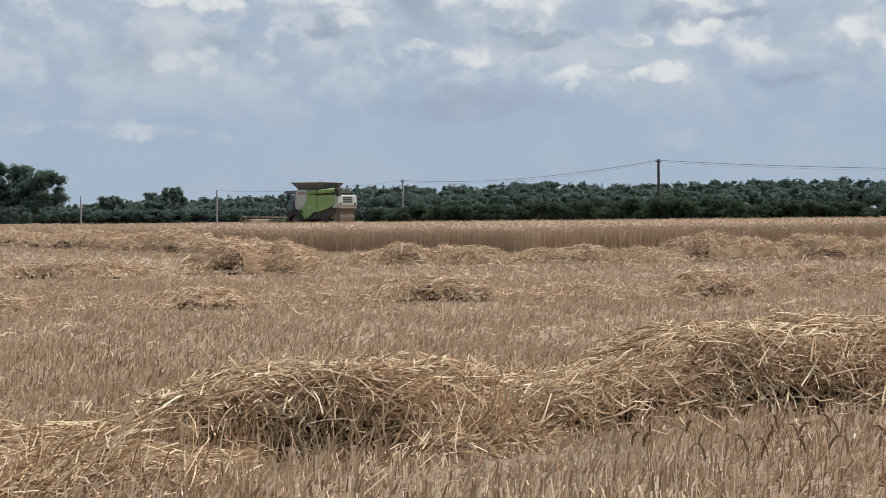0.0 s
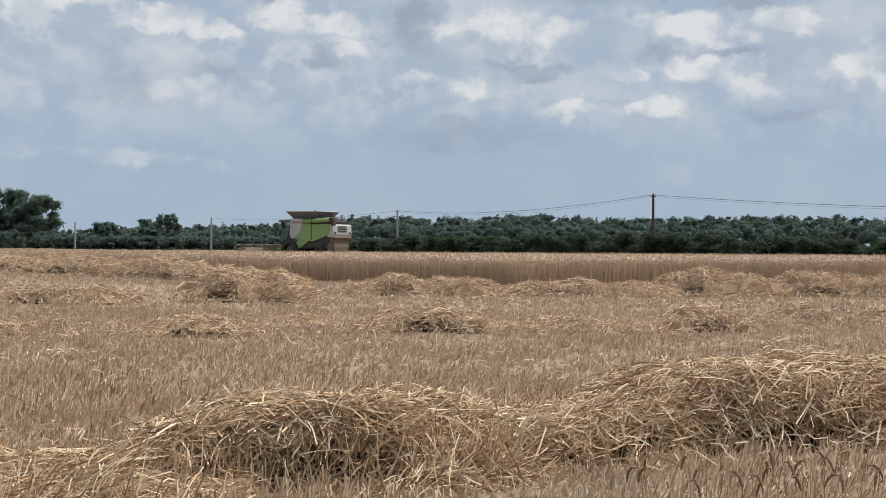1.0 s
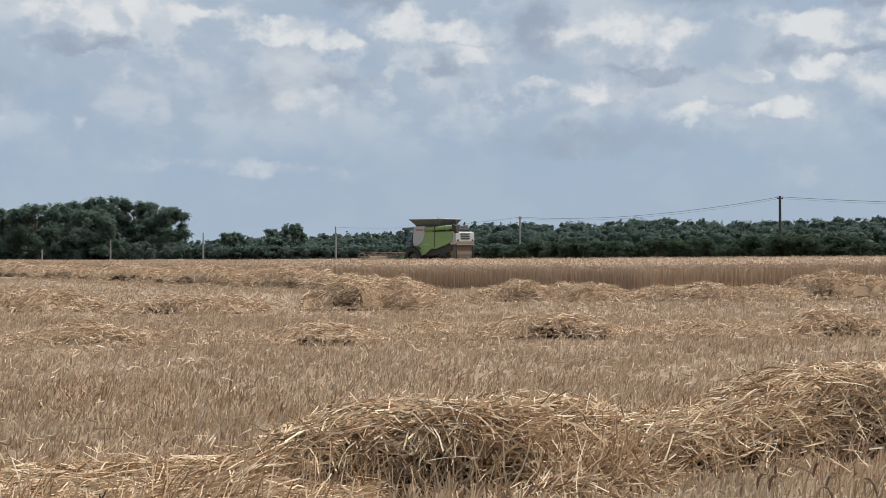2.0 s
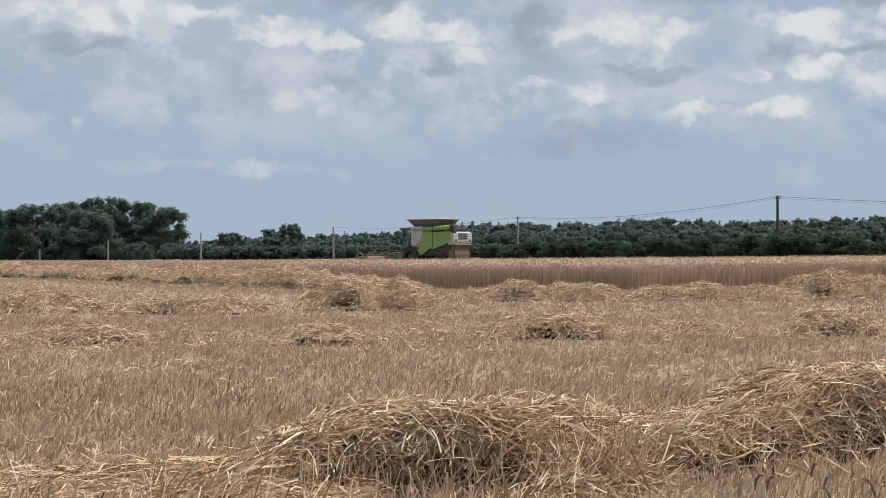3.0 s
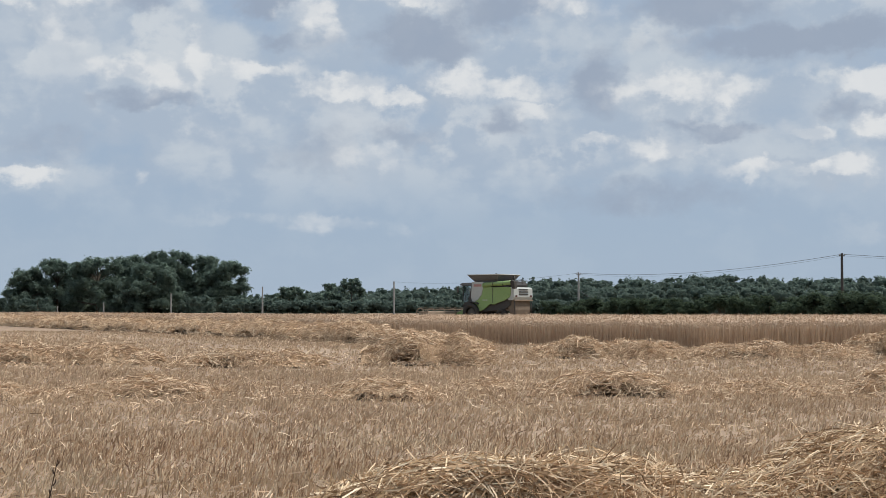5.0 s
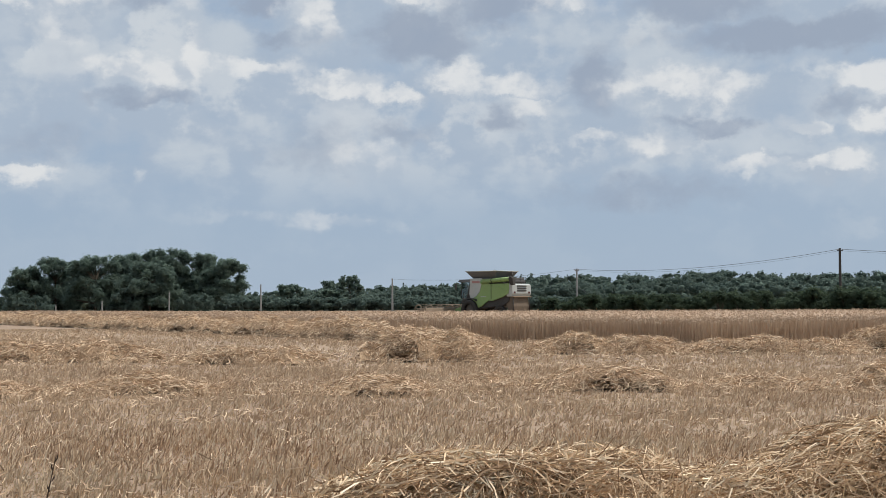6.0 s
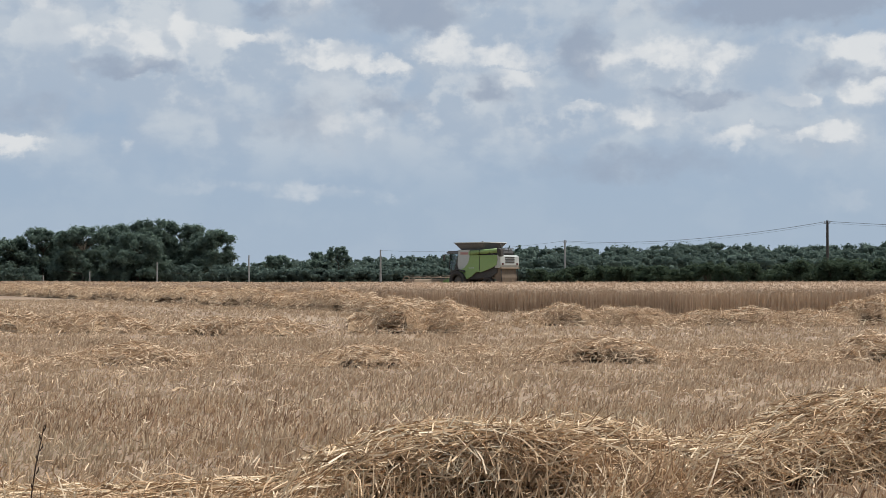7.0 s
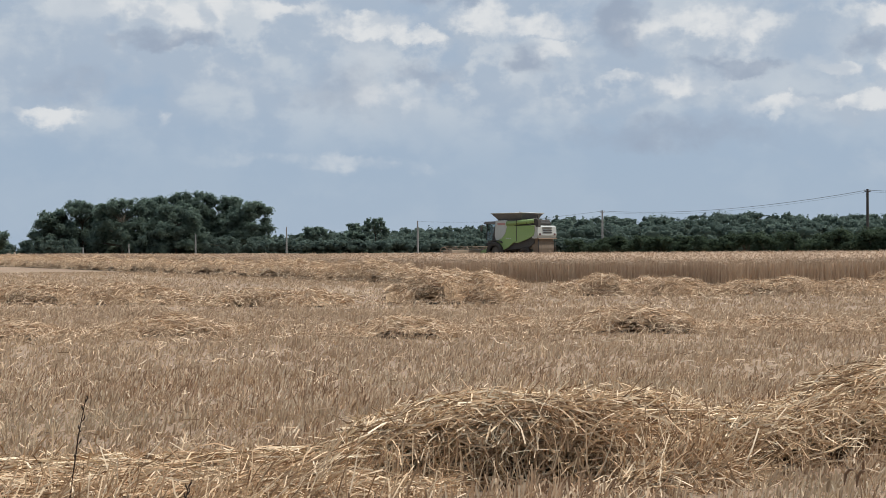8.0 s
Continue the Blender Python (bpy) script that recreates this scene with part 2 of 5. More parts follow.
sun = new("sun", bpy.data.lights.new("sun", "SUN"))
sun.data.energy, sun.data.angle, sun.data.color = 4.7, radians(7), (1.0, 0.945, 0.88)
sun.matrix_world = look((sin(SUN_AZ) * cos(SUN_EL) * 300, cos(SUN_AZ) * cos(SUN_EL) * 300, sin(SUN_EL) * 300), (0, 0, 0))

# ---------------------------------------------------------------- materials


def material(name, colours, rough=0.8, island=True, scale=3.0, patch=0.35, bump=0.0, bump_scale=40.0, metal=0.0, patches=None, spec=0.3, stretch=(1, 1, 1), thin=0.0, second=None, second_scale=0.12, second_amount=0.6):
    """A surface whose colour runs through `colours`, by loose piece or by fine grain, with broad patches."""
    m = bpy.data.materials.new(name)
    m.use_nodes = True
    nt = m.node_tree
    N, L = nt.nodes.new, nt.links.new
    bsdf = nt.nodes["Principled BSDF"]
    co = N("ShaderNodeTexCoord").outputs["Object"]
    mp = N("ShaderNodeMapping")
    mp.inputs["Scale"].default_value = stretch
    L(co, mp.inputs[0])
    ramp = N("ShaderNodeValToRGB")
    el = ramp.color_ramp.elements
    while len(el) < len(colours):
        el.new(0.5)
    for i, c in enumerate(colours):
        el[i].position, el[i].color = i / max(1, len(colours) - 1), (*c, 1)
    if island:
        L(N("ShaderNodeNewGeometry").outputs["Random Per Island"], ramp.inputs[0])
    else:
        g = N("ShaderNodeTexNoise")
        g.inputs["Scale"].default_value, g.inputs["Detail"].default_value, g.inputs["Roughness"].default_value = bump_scale, 5, 0.65
        L(mp.outputs[0], g.inputs["Vector"])
        r = N("ShaderNodeMapRange")
        r.inputs[1].default_value, r.inputs[2].default_value = 0.28, 0.72
        L(g.outputs["Fac"], r.inputs[0])
        L(r.outputs[0], ramp.inputs[0])
    broad = N("ShaderNodeTexNoise")
    broad.inputs["Scale"].default_value, broad.inputs["Detail"].default_value = scale, 4
    L(mp.outputs[0], broad.inputs["Vector"])
    k = N("ShaderNodeMapRange")
    k.inputs[1].default_value, k.inputs[2].default_value, k.inputs[3].default_value, k.inputs[4].default_value = 0.35, 0.65, 0, patch
    L(broad.outputs["Fac"], k.inputs[0])
    mix = N("ShaderNodeMix")
    mix.data_type = "RGBA"
    L(k.outputs[0], mix.inputs[0])
    L(ramp.outputs[0], mix.inputs[6])
    mix.inputs[7].default_value = (*(patches or colours[0]), 1)
    if second:
        far = N("ShaderNodeTexNoise")
        far.inputs["Scale"].default_value, far.inputs["Detail"].default_value = second_scale, 3
        L(mp.outputs[0], far.inputs["Vector"])
        k2 = N("ShaderNodeMapRange")
        k2.inputs[1].default_value, k2.inputs[2].default_value, k2.inputs[3].default_value, k2.inputs[4].default_value = 0.45, 0.62, 0, second_amount
        L(far.outputs["Fac"], k2.inputs[0])
        mix2 = N("ShaderNodeMix")
        mix2.data_type = "RGBA"
        L(k2.outputs[0], mix2.inputs[0])
        L(mix.outputs[2], mix2.inputs[6])
        mix2.inputs[7].default_value = (*second, 1)
        mix = mix2
    L(mix.outputs[2], bsdf.inputs["Base Color"])
    bsdf.inputs["Roughness"].default_value, bsdf.inputs["Metallic"].default_value = rough, metal
    bsdf.inputs["Specular IOR Level"].default_value = spec
    if bump:
        b = N("ShaderNodeBump")
        b.inputs["Strength"].default_value = bump
        b.inputs["Distance"].default_value = 0.02
        n2 = N("ShaderNodeTexNoise")
        n2.inputs["Scale"].default_value, n2.inputs["Detail"].default_value = bump_scale, 6
        L(mp.outputs[0], n2.inputs["Vector"])
        L(n2.outputs["Fac"], b.inputs["Height"])
        L(b.outputs[0], bsdf.inputs["Normal"])
    if thin:
        # light also passes through the thin dry walls
        tr = N("ShaderNodeBsdfTranslucent")
        L(mix.outputs[2], tr.inputs[0])
        ms = N("ShaderNodeMixShader")
        ms.inputs[0].default_value = thin
        L(bsdf.outputs[0], ms.inputs[1])
        L(tr.outputs[0], ms.inputs[2])
        L(ms.outputs[0], nt.nodes["Material Output"].inputs[0])
    return m


STRAW = material("straw", [(0.13, 0.078, 0.046), (0.44, 0.298, 0.178), (0.72, 0.555, 0.366), (0.86, 0.725, 0.53)], 0.8, scale=1.1, patch=0.42, patches=(0.44, 0.285, 0.165), thin=0.12, spec=0.12)
# straw colours for the added light-blocking sheet inside the heaps
STRAW_SHEET = material("straw_sheet", [(0.20, 0.125, 0.074), (0.38, 0.26, 0.158), (0.58, 0.43, 0.275)], 0.9, island=False, scale=1.5, patch=0.4, patches=(0.30, 0.195, 0.115), bump=1.0, bump_scale=45, spec=0.1)
STRAW_FAR = material("straw_far", [(0.20, 0.128, 0.078), (0.56, 0.405, 0.266), (0.80, 0.645, 0.465)], 0.8, scale=0.6, patch=0.35, patches=(0.51, 0.365, 0.24), thin=0.15, spec=0.12)
STUBBLE = material("stubble", [(0.17, 0.104, 0.064), (0.43, 0.298, 0.190), (0.60, 0.447, 0.300), (0.84, 0.705, 0.52)], 0.8, scale=2.2, patch=0.32, patches=(0.46, 0.305, 0.19), thin=0.22, spec=0.12, second=(0.46, 0.372, 0.252), second_scale=0.3, second_amount=0.5)
STUBBLE_FAR = material("stubble_far", [(0.25, 0.168, 0.108), (0.43, 0.307, 0.200), (0.545, 0.41, 0.279), (0.72, 0.58, 0.415)], 0.8, scale=1.1, patch=0.45, patches=(0.41, 0.29, 0.19), thin=0.25, spec=0.12, second=(0.52, 0.39, 0.258), second_scale=0.16, second_amount=0.45)
WHEAT = material("wheat", [(0.31, 0.222, 0.153), (0.38, 0.28, 0.194), (0.45, 0.343, 0.242)], 0.7, scale=0.25, patch=0.35, patches=(0.39, 0.27, 0.178), thin=0.2)
EARTH = material("earth_with_chaff", [(0.09, 0.060, 0.040), (0.235, 0.165, 0.110), (0.39, 0.288, 0.196)], 0.9, island=False, scale=0.25, patch=0.5, patches=(0.20, 0.135, 0.088), bump=0.8, bump_scale=22, second=(0.33, 0.243, 0.162), second_scale=0.05)
CANOPY = material("wheat_canopy", [(0.22, 0.152, 0.10), (0.34, 0.242, 0.162), (0.43, 0.322, 0.222)], 0.85, island=False, scale=0.15, patch=0.4, patches=(0.33, 0.22, 0.135), bump=1.0, bump_scale=9)
# distance haze is put into the next two leaf colours: paler, bluish grey
HAZED_LEAF = material("leaf", [(0.118, 0.164, 0.136), (0.140, 0.188, 0.150), (0.162, 0.212, 0.160)], 0.8, scale=0.12, patch=0.5, patches=(0.130, 0.178, 0.150), thin=0.75, spec=0.1)
HAZED_LEAF_FAR = material("hazed_leaf_far", [(0.100, 0.140, 0.120), (0.118, 0.160, 0.134), (0.136, 0.176, 0.142)], 0.8, scale=0.03, patch=0.5, patches=(0.104, 0.142, 0.120), thin=0.72, spec=0.1)
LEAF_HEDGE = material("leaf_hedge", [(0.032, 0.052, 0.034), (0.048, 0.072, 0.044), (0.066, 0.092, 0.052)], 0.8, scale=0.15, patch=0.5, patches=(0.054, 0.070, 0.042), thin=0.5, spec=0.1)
STEMS = material("wheat_stems", [(0.41, 0.298, 0.208), (0.475, 0.355, 0.25), (0.54, 0.41, 0.292)], 0.7, scale=0.25, patch=0.3, patches=(0.40, 0.29, 0.20), thin=0.35)
BARK = material("bark", [(0.05, 0.04, 0.03), (0.12, 0.10, 0.075)], 0.9, island=False, scale=1.0, patch=0.3, bump=0.6, bump_scale=12, stretch=(1, 1, 0.2))

# ---------------------------------------------------------------- mesh tools


def quads_object(name, verts, faces, mat):
    """verts: n x 3; faces: m x 4 (or m x 3) indices."""
    me = bpy.data.meshes.new(name)
    verts, faces = np.asarray(verts, np.float32), np.asarray(faces, np.int32)
    k = faces.shape[1]
    me.vertices.add(len(verts))
    me.vertices.foreach_set("co", verts.ravel())
    me.loops.add(faces.size)
    me.loops.foreach_set("vertex_index", faces.ravel())
    me.polygons.add(len(faces))
    me.polygons.foreach_set("loop_start", np.arange(0, faces.size, k, dtype=np.int32))
    me.polygons.foreach_set("loop_total", np.full(len(faces), k, np.int32))
    me.update(calc_edges=True)
    me.validate()
    me.materials.append(mat)
    return new(name, me)


def rng(seed):
    return np.random.default_rng(seed)


def unit(v):
    return v / np.maximum(np.linalg.norm(v, axis=1, keepdims=True), 1e-9)


def stalks(p, direction, length, width, bend, r, sides=3, rings=3, taper=1.0, wave=None):
    """Thin bent rods: centres p, unit directions, lengths, widths, sideways bend. Returns verts, faces."""
    n = len(p)
    rnd = unit(r.normal(size=(n, 3)))
    a = unit(np.cross(direction, rnd))
    b = np.cross(direction, a)
    vs = []
    for i in range(rings):
        s = i / (rings - 1) - 0.5
        c = p + direction * (length * s)[:, None] + a * (bend * (0.25 - s * s) * 4)[:, None]
        if wave is not None:
            c = c + b * (wave * sin(tau * (s + 0.25)))[:, None]
        w = width * (1 + (taper - 1) * (s + 0.5)) * 0.5
        if sides == 2:
            for q in (-1, 1):
                vs.append(c + b * (w * q)[:, None])
        else:
            for q in range(sides):
                t = tau * q / sides
                vs.append(c + (a * cos(t) + b * sin(t)) * w[:, None])
    v = np.stack(vs, 1)
    fs = []
    for i in range(rings - 1):
        for q in range(sides if sides > 2 else 1):
            q2 = (q + 1) % sides
            fs.append((i * sides + q, i * sides + q2, (i + 1) * sides + q2, (i + 1) * sides + q))
    fs = np.array(fs)
    k = rings * sides
    faces = (np.arange(n) * k)[:, None, None] + fs[None]
    return v.reshape(-1, 3), faces.reshape(-1, 4)


def joined(*pairs):
    vs, fs, at = [], [], 0
    for v, f in pairs:
        vs.append(v)
        fs.append(f + at)
        at += len(v)
    return np.concatenate(vs), np.concatenate(fs)


def bump2(x, y, seed=0.0):
    """Smooth lumps, about -1 to 1."""
    return (np.sin(x * 1.7 + 1.3 * np.sin(y * 1.1 + seed) + seed * 3.1) * np.cos(y * 1.9 + 0.8 * np.sin(x * 1.3 + seed * 1.7))
            + 0.5 * np.sin(x * 4.1 + seed * 5.3 + np.cos(y * 3.3)) * np.cos(y * 4.7 - seed)) / 1.5


def rise(y):
    """The field climbs a hand's breadth towards its far side."""
    t = np.clip((np.asarray(y, float) - 60) / 70, 0, 1)
    return 0.16 * t * t * (3 - 2 * t)


def ground_z(x, y):
    return rise(y) + 0.02 * bump2(np.asarray(x, float) * 0.6, np.asarray(y, float) * 0.6, 0.4) * np.clip(1 - np.asarray(y, float) / 90, 0, 1)


def part(name, bm, mat, parent=None, label=""):
    me = bpy.data.meshes.new(name)
    bm.normal_update()
    bm.to_mesh(me)
    bm.free()
    me.materials.append(mat)
    ob = new(name, me)
    ob.parent = parent
    if label:
        ob["label"] = label
    return ob


# ---------------------------------------------------------------- the ground


def build_ground():
    xs = np.concatenate([np.linspace(-2500, -120, 12), np.linspace(-100, 100, 161), np.linspace(120, 2500, 12)])
    ys = np.concatenate([np.linspace(-2500, -60, 10), np.linspace(-40, 150, 191), np.linspace(170, 700, 18), np.linspace(900, 3000, 6)])
    gx, gy = np.meshgrid(xs, ys)
    v = np.stack([gx, gy, ground_z(gx, gy)], -1).reshape(-1, 3)
    nx, ny = len(xs), len(ys)
    i, j = np.meshgrid(np.arange(nx - 1), np.arange(ny - 1))
    a = (j * nx + i).ravel()
    ob = quads_object("ground", v, np.stack([a, a + 1, a + nx + 1, a + nx], 1), EARTH)
    for p in ob.data.polygons:
        p.use_smooth = True
    tagged(ob, "dry brown field soil strewn with pale chaff", "ground", kind="structure")


build_ground()

# ---------------------------------------------------------------- stubble

WEDGE = (-0.50, 0.38)


def wedge_points(r, y0, y1, per):
    n = int((WEDGE[1] - WEDGE[0]) / 2 * (y1 * y1 - y0 * y0) * per)
    y = np.sqrt(r.uniform(y0 * y0, y1 * y1, n))
    x = y * r.uniform(*WEDGE, n)
    return x, y


def crop_front(x):
    """How far off the standing wheat begins."""
    return np.interp(x, [-90, -60, -32, -15, -7, 3, 12, 25, 45, 90], [170, 130, 92, 71.5, 65, 58.5, 63, 67, 75, 87])


NEAR = [(-6.5, 8.4, 0.24), (-2.9, 9.0, 0.20), (-2.25, 9.4, 0.24), (-1.9, 9.8, 0.40), (-1.35, 10.1, 0.53), (-0.7, 10.2, 0.56), (-0.15, 10.35, 0.53),
        (0.22, 10.5, 0.47), (0.45, 10.7, 0.36), (0.95, 11.1, 0.42), (1.4, 11.6, 0.56), (1.9, 12.0, 0.66), (2.5, 12.15, 0.68), (3.3, 12.3, 0.66), (4.0, 12.5, 0.67), (8.0, 13.4, 0.7)]
# x from, x to, distance, height, depth of the hollow in front
MID_ROW = [(-12.4, -10.4, 24.9, 0.34, 0.35), (-10.4, -7.3, 25.9, 0.36, 0.4), (-5.6, -3.4, 25.7, 0.38, 0.3), (-3.5, -2.3, 29.3, 0.22, 0.2), (-1.9, 1.05, 27.2, 0.46, 0.55),
           (1.2, 3.9, 28.0, 0.24, 0.15), (3.8, 6.0, 27.9, 0.48, 0.5), (7.0, 8.6, 31.8, 0.38, 0.4), (8.4, 10.6, 31.0, 0.36, 0.4)]
WHEAT_ROW = [(-20.0, -13.4, 40.6, 0.62, 0.35), (-12.3, -8.2, 39.0, 0.48, 0.3), (-7.4, -3.7, 40.8, 0.95, 0.42), (-3.2, 1.8, 47.3, 0.66, 0.35), (1.6, 7.6, 47.1, 0.54, 0.3),
             (7.0, 10.6, 48.0, 0.95, 0.2), (10.2, 16.6, 48.8, 0.85, 0.2)]


def under_heap(x, y):
    """Where heaps lie, so that no stems stand in their hollows."""
    cx, cy, _ = (np.array(c) for c in zip(*NEAR))
    hit = (np.abs(y - np.interp(x, cx, cy) + 0.05) < 0.62) & (x > -1.9) & (x < 5.5)
    for xa, xb, d, h, c in MID_ROW + WHEAT_ROW:
        q = xb - xa
        hit |= (x > xa + 0.2 * q) & (x < xb - 0.1 * q) & (np.abs(y - d + 0.2) < 0.7)
    return hit


def lane(x, y):
    """The bare wheel track that runs in front of the long swath: 1 in its middle."""
    c = np.interp(x, [-60, -26, -16, -10, -6, 0], [104, 74, 58, 50, 44.5, 40])
    return np.clip(1.25 - np.abs(y - c) / 4.0, 0, 0.55) * (x < -5.5)


def build_stubble():
    """Drilled rows of cut tufts: each tuft is a fan of a few stems."""
    r = rng(11)
    for y0, y1, tufts, stems, w, tall in ((6.0, 17.5, 125, 5, 0.0118, 0.105), (17.5, 36, 62, 4, 0.0165, 0.088), (36, 92, 16, 4, 0.025, 0.09)):
        x, y = wedge_points(r, y0, y1, tufts)
        if y0 == 6.0:
            # cut rows round the standpoint and behind it
            bx, by = r.uniform(-9, 9, 11000), r.uniform(-8, 8.5, 11000)
            out = (by < 6.0) | (bx < by * WEDGE[0]) | (bx > by * WEDGE[1])
            x, y = np.concatenate([x, bx[out]]), np.concatenate([y, by[out]])
        row = 0.125
        along = y + 0.22 * x + 0.05 * np.sin(x * 0.7)
        y = y + (np.round(along / row) * row - along) * 0.75
        gap = bump2(x * 1.9, y * 1.4, 7.0) + 0.6 * bump2(x * 0.5, y * 0.33, 1.0)
        keep = (y < crop_front(x) + 0.3) & (gap + r.normal(0, 0.35, len(x)) > -0.72) & (lane(x, y) < r.random(len(x))) & ~under_heap(x, y)
        x, y = x[keep], y[keep]
        n = len(x)
        size = np.clip(r.normal(1.0, 0.2, n) * (1 + 0.42 * bump2(x * 0.9, y * 0.5, 2.0)), 0.3, 1.7)
        flat = np.clip(bump2(x * 0.8, y * 0.5, 9.0) - 0.45, 0, 1) * 0.9      # wheel-crushed places
        taz = 0.35 + 1.0 * bump2(x * 0.7, y * 0.4, 4.0) + r.normal(0, 0.35, n)
        k = np.repeat(np.arange(n), stems)
        m = len(k)
        spread = 0.020 * (w / 0.0082) ** 0.5
        sx, sy = x[k] + r.normal(0, spread * 1.3, m), y[k] + r.normal(0, spread * 0.6, m)
        h = np.clip(tall * size[k] * r.uniform(0.35, 1.35, m), 0.03, 0.28)
        lean = np.abs(r.normal(0.42, 0.32, m)) + flat[k] * r.uniform(0.4, 1.1, m)
        az = np.where(r.random(m) < 0.7, taz[k] + r.normal(0, 0.45, m), r.uniform(0, tau, m))
        d = np.stack([np.cos(az) * np.sin(lean), np.sin(az) * np.sin(lean), np.cos(lean)], 1)
        p = np.stack([sx, sy, ground_z(sx, sy)], 1) + d * (h * 0.47)[:, None]
        v, f = stalks(p, d, h, w * r.uniform(0.55, 1.4, m), h * r.normal(0, 0.09, m), r, 2, 2, 0.85)
        tagged(quads_object("stubble", v, f, STUBBLE if y0 < 17 else STUBBLE_FAR), "short dry tan wheat stubble standing in the soil", "stubble", kind="stuff")


def build_loose_straw():
    """Thin scatter on the stubble, thicker along the straw rows."""
    r = rng(12)
    for y0, y1, per, w, ln in ((6.0, 17.5, 60, 0.0075, 0.125), (17.5, 36, 46, 0.0105, 0.14), (36, 85, 10, 0.018, 0.20)):
        x, y = wedge_points(r, y0, y1, per)
        rows = np.exp(-((y - 27.3 - 0.22 * x) / 2.3) ** 2) + 0.8 * np.exp(-((y - 44 - 0.30 * x) / 4.5) ** 2) + 0.5 * np.exp(-((y - 11.4 - 0.45 * x) / 1.6) ** 2)
        keep = (y < crop_front(x)) & (0.55 * bump2(x * 0.6, y * 0.45, 5.0) + 0.9 * rows + r.normal(0, 0.40, len(x)) > 0.40) & (lane(x, y) < r.random(len(x))) & ~under_heap(x, y)
        x, y = x[keep], y[keep]
        n = len(x)
        az, pt = r.uniform(0, tau, n), r.normal(0, 0.42, n)
        d = np.stack([np.cos(az) * np.cos(pt), np.sin(az) * np.cos(pt), np.sin(pt)], 1)
        z = ground_z(x, y) + r.uniform(0.08, 0.2, n)
        length = ln * r.uniform(0.5, 1.5, n)
        v, f = stalks(np.stack([x, y, z], 1), d, length, w * r.uniform(0.7, 1.3, n), length * r.normal(0, 0.16, n), r, 2, 3)
        tagged(quads_object("loose_straw", v, f, STRAW_FAR), "pale loose straw lying on the stubble", "straw", kind="stuff")


build_stubble()
build_loose_straw()

# ---------------------------------------------------------------- straw heaps


def shade_sheet(root, cx, cy, ch, x0, x1, front, back, caves, seed, lumps):
    """An added sheet under the loose top that blocks light from the hollows: it overhangs them in front and reaches the
    ground behind.
    """
    nx, nt = max(10, int((x1 - x0) / 0.14)), 12
    x = np.linspace(x0 + 0.05, x1 - 0.05, nx)
    cave = np.zeros(nx)
    for a, b, c in caves:
        m = np.clip(np.minimum(x - a, b - x) / (0.16 * (b - a)) + 0.5, 0, 1)
        cave = np.maximum(cave, c * m * m * (3 - 2 * m))
    base_y, crest = np.interp(x, cx, cy), np.interp(x, cx, ch)
    rows = []
    for q in np.linspace(0, 1, nt):
        first = -0.94 + 0.42 * cave
        t = first + (0.95 - first) * q
        top = crest * (1 + lumps * bump2(x * 2.3, t * 2.0, seed * 0.37))
        y = base_y + np.where(t < 0, front * (1 - 0.22 * cave), back) * t
        prof = np.maximum(1 - np.abs(t) ** np.where(t < 0, 2.4 + 4.5 * cave, 2.4), 0) ** 0.8
        rows.append(np.stack([x, y, ground_z(x, y) + np.maximum(0.015, top * prof * 0.80 - 0.02 + 0.02 * bump2(x * 9, y * 9, seed))], 1))
    v = np.concatenate(rows)
    i, j = np.meshgrid(np.arange(nx - 1), np.arange(nt - 1))
    a = (j * nx + i).ravel()
    ob = quads_object("shade_sheet", v - np.array(root.location), np.stack([a, a + 1, a + nx + 1, a + nx], 1), STRAW_SHEET)
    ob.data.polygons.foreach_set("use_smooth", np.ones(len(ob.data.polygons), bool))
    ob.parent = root


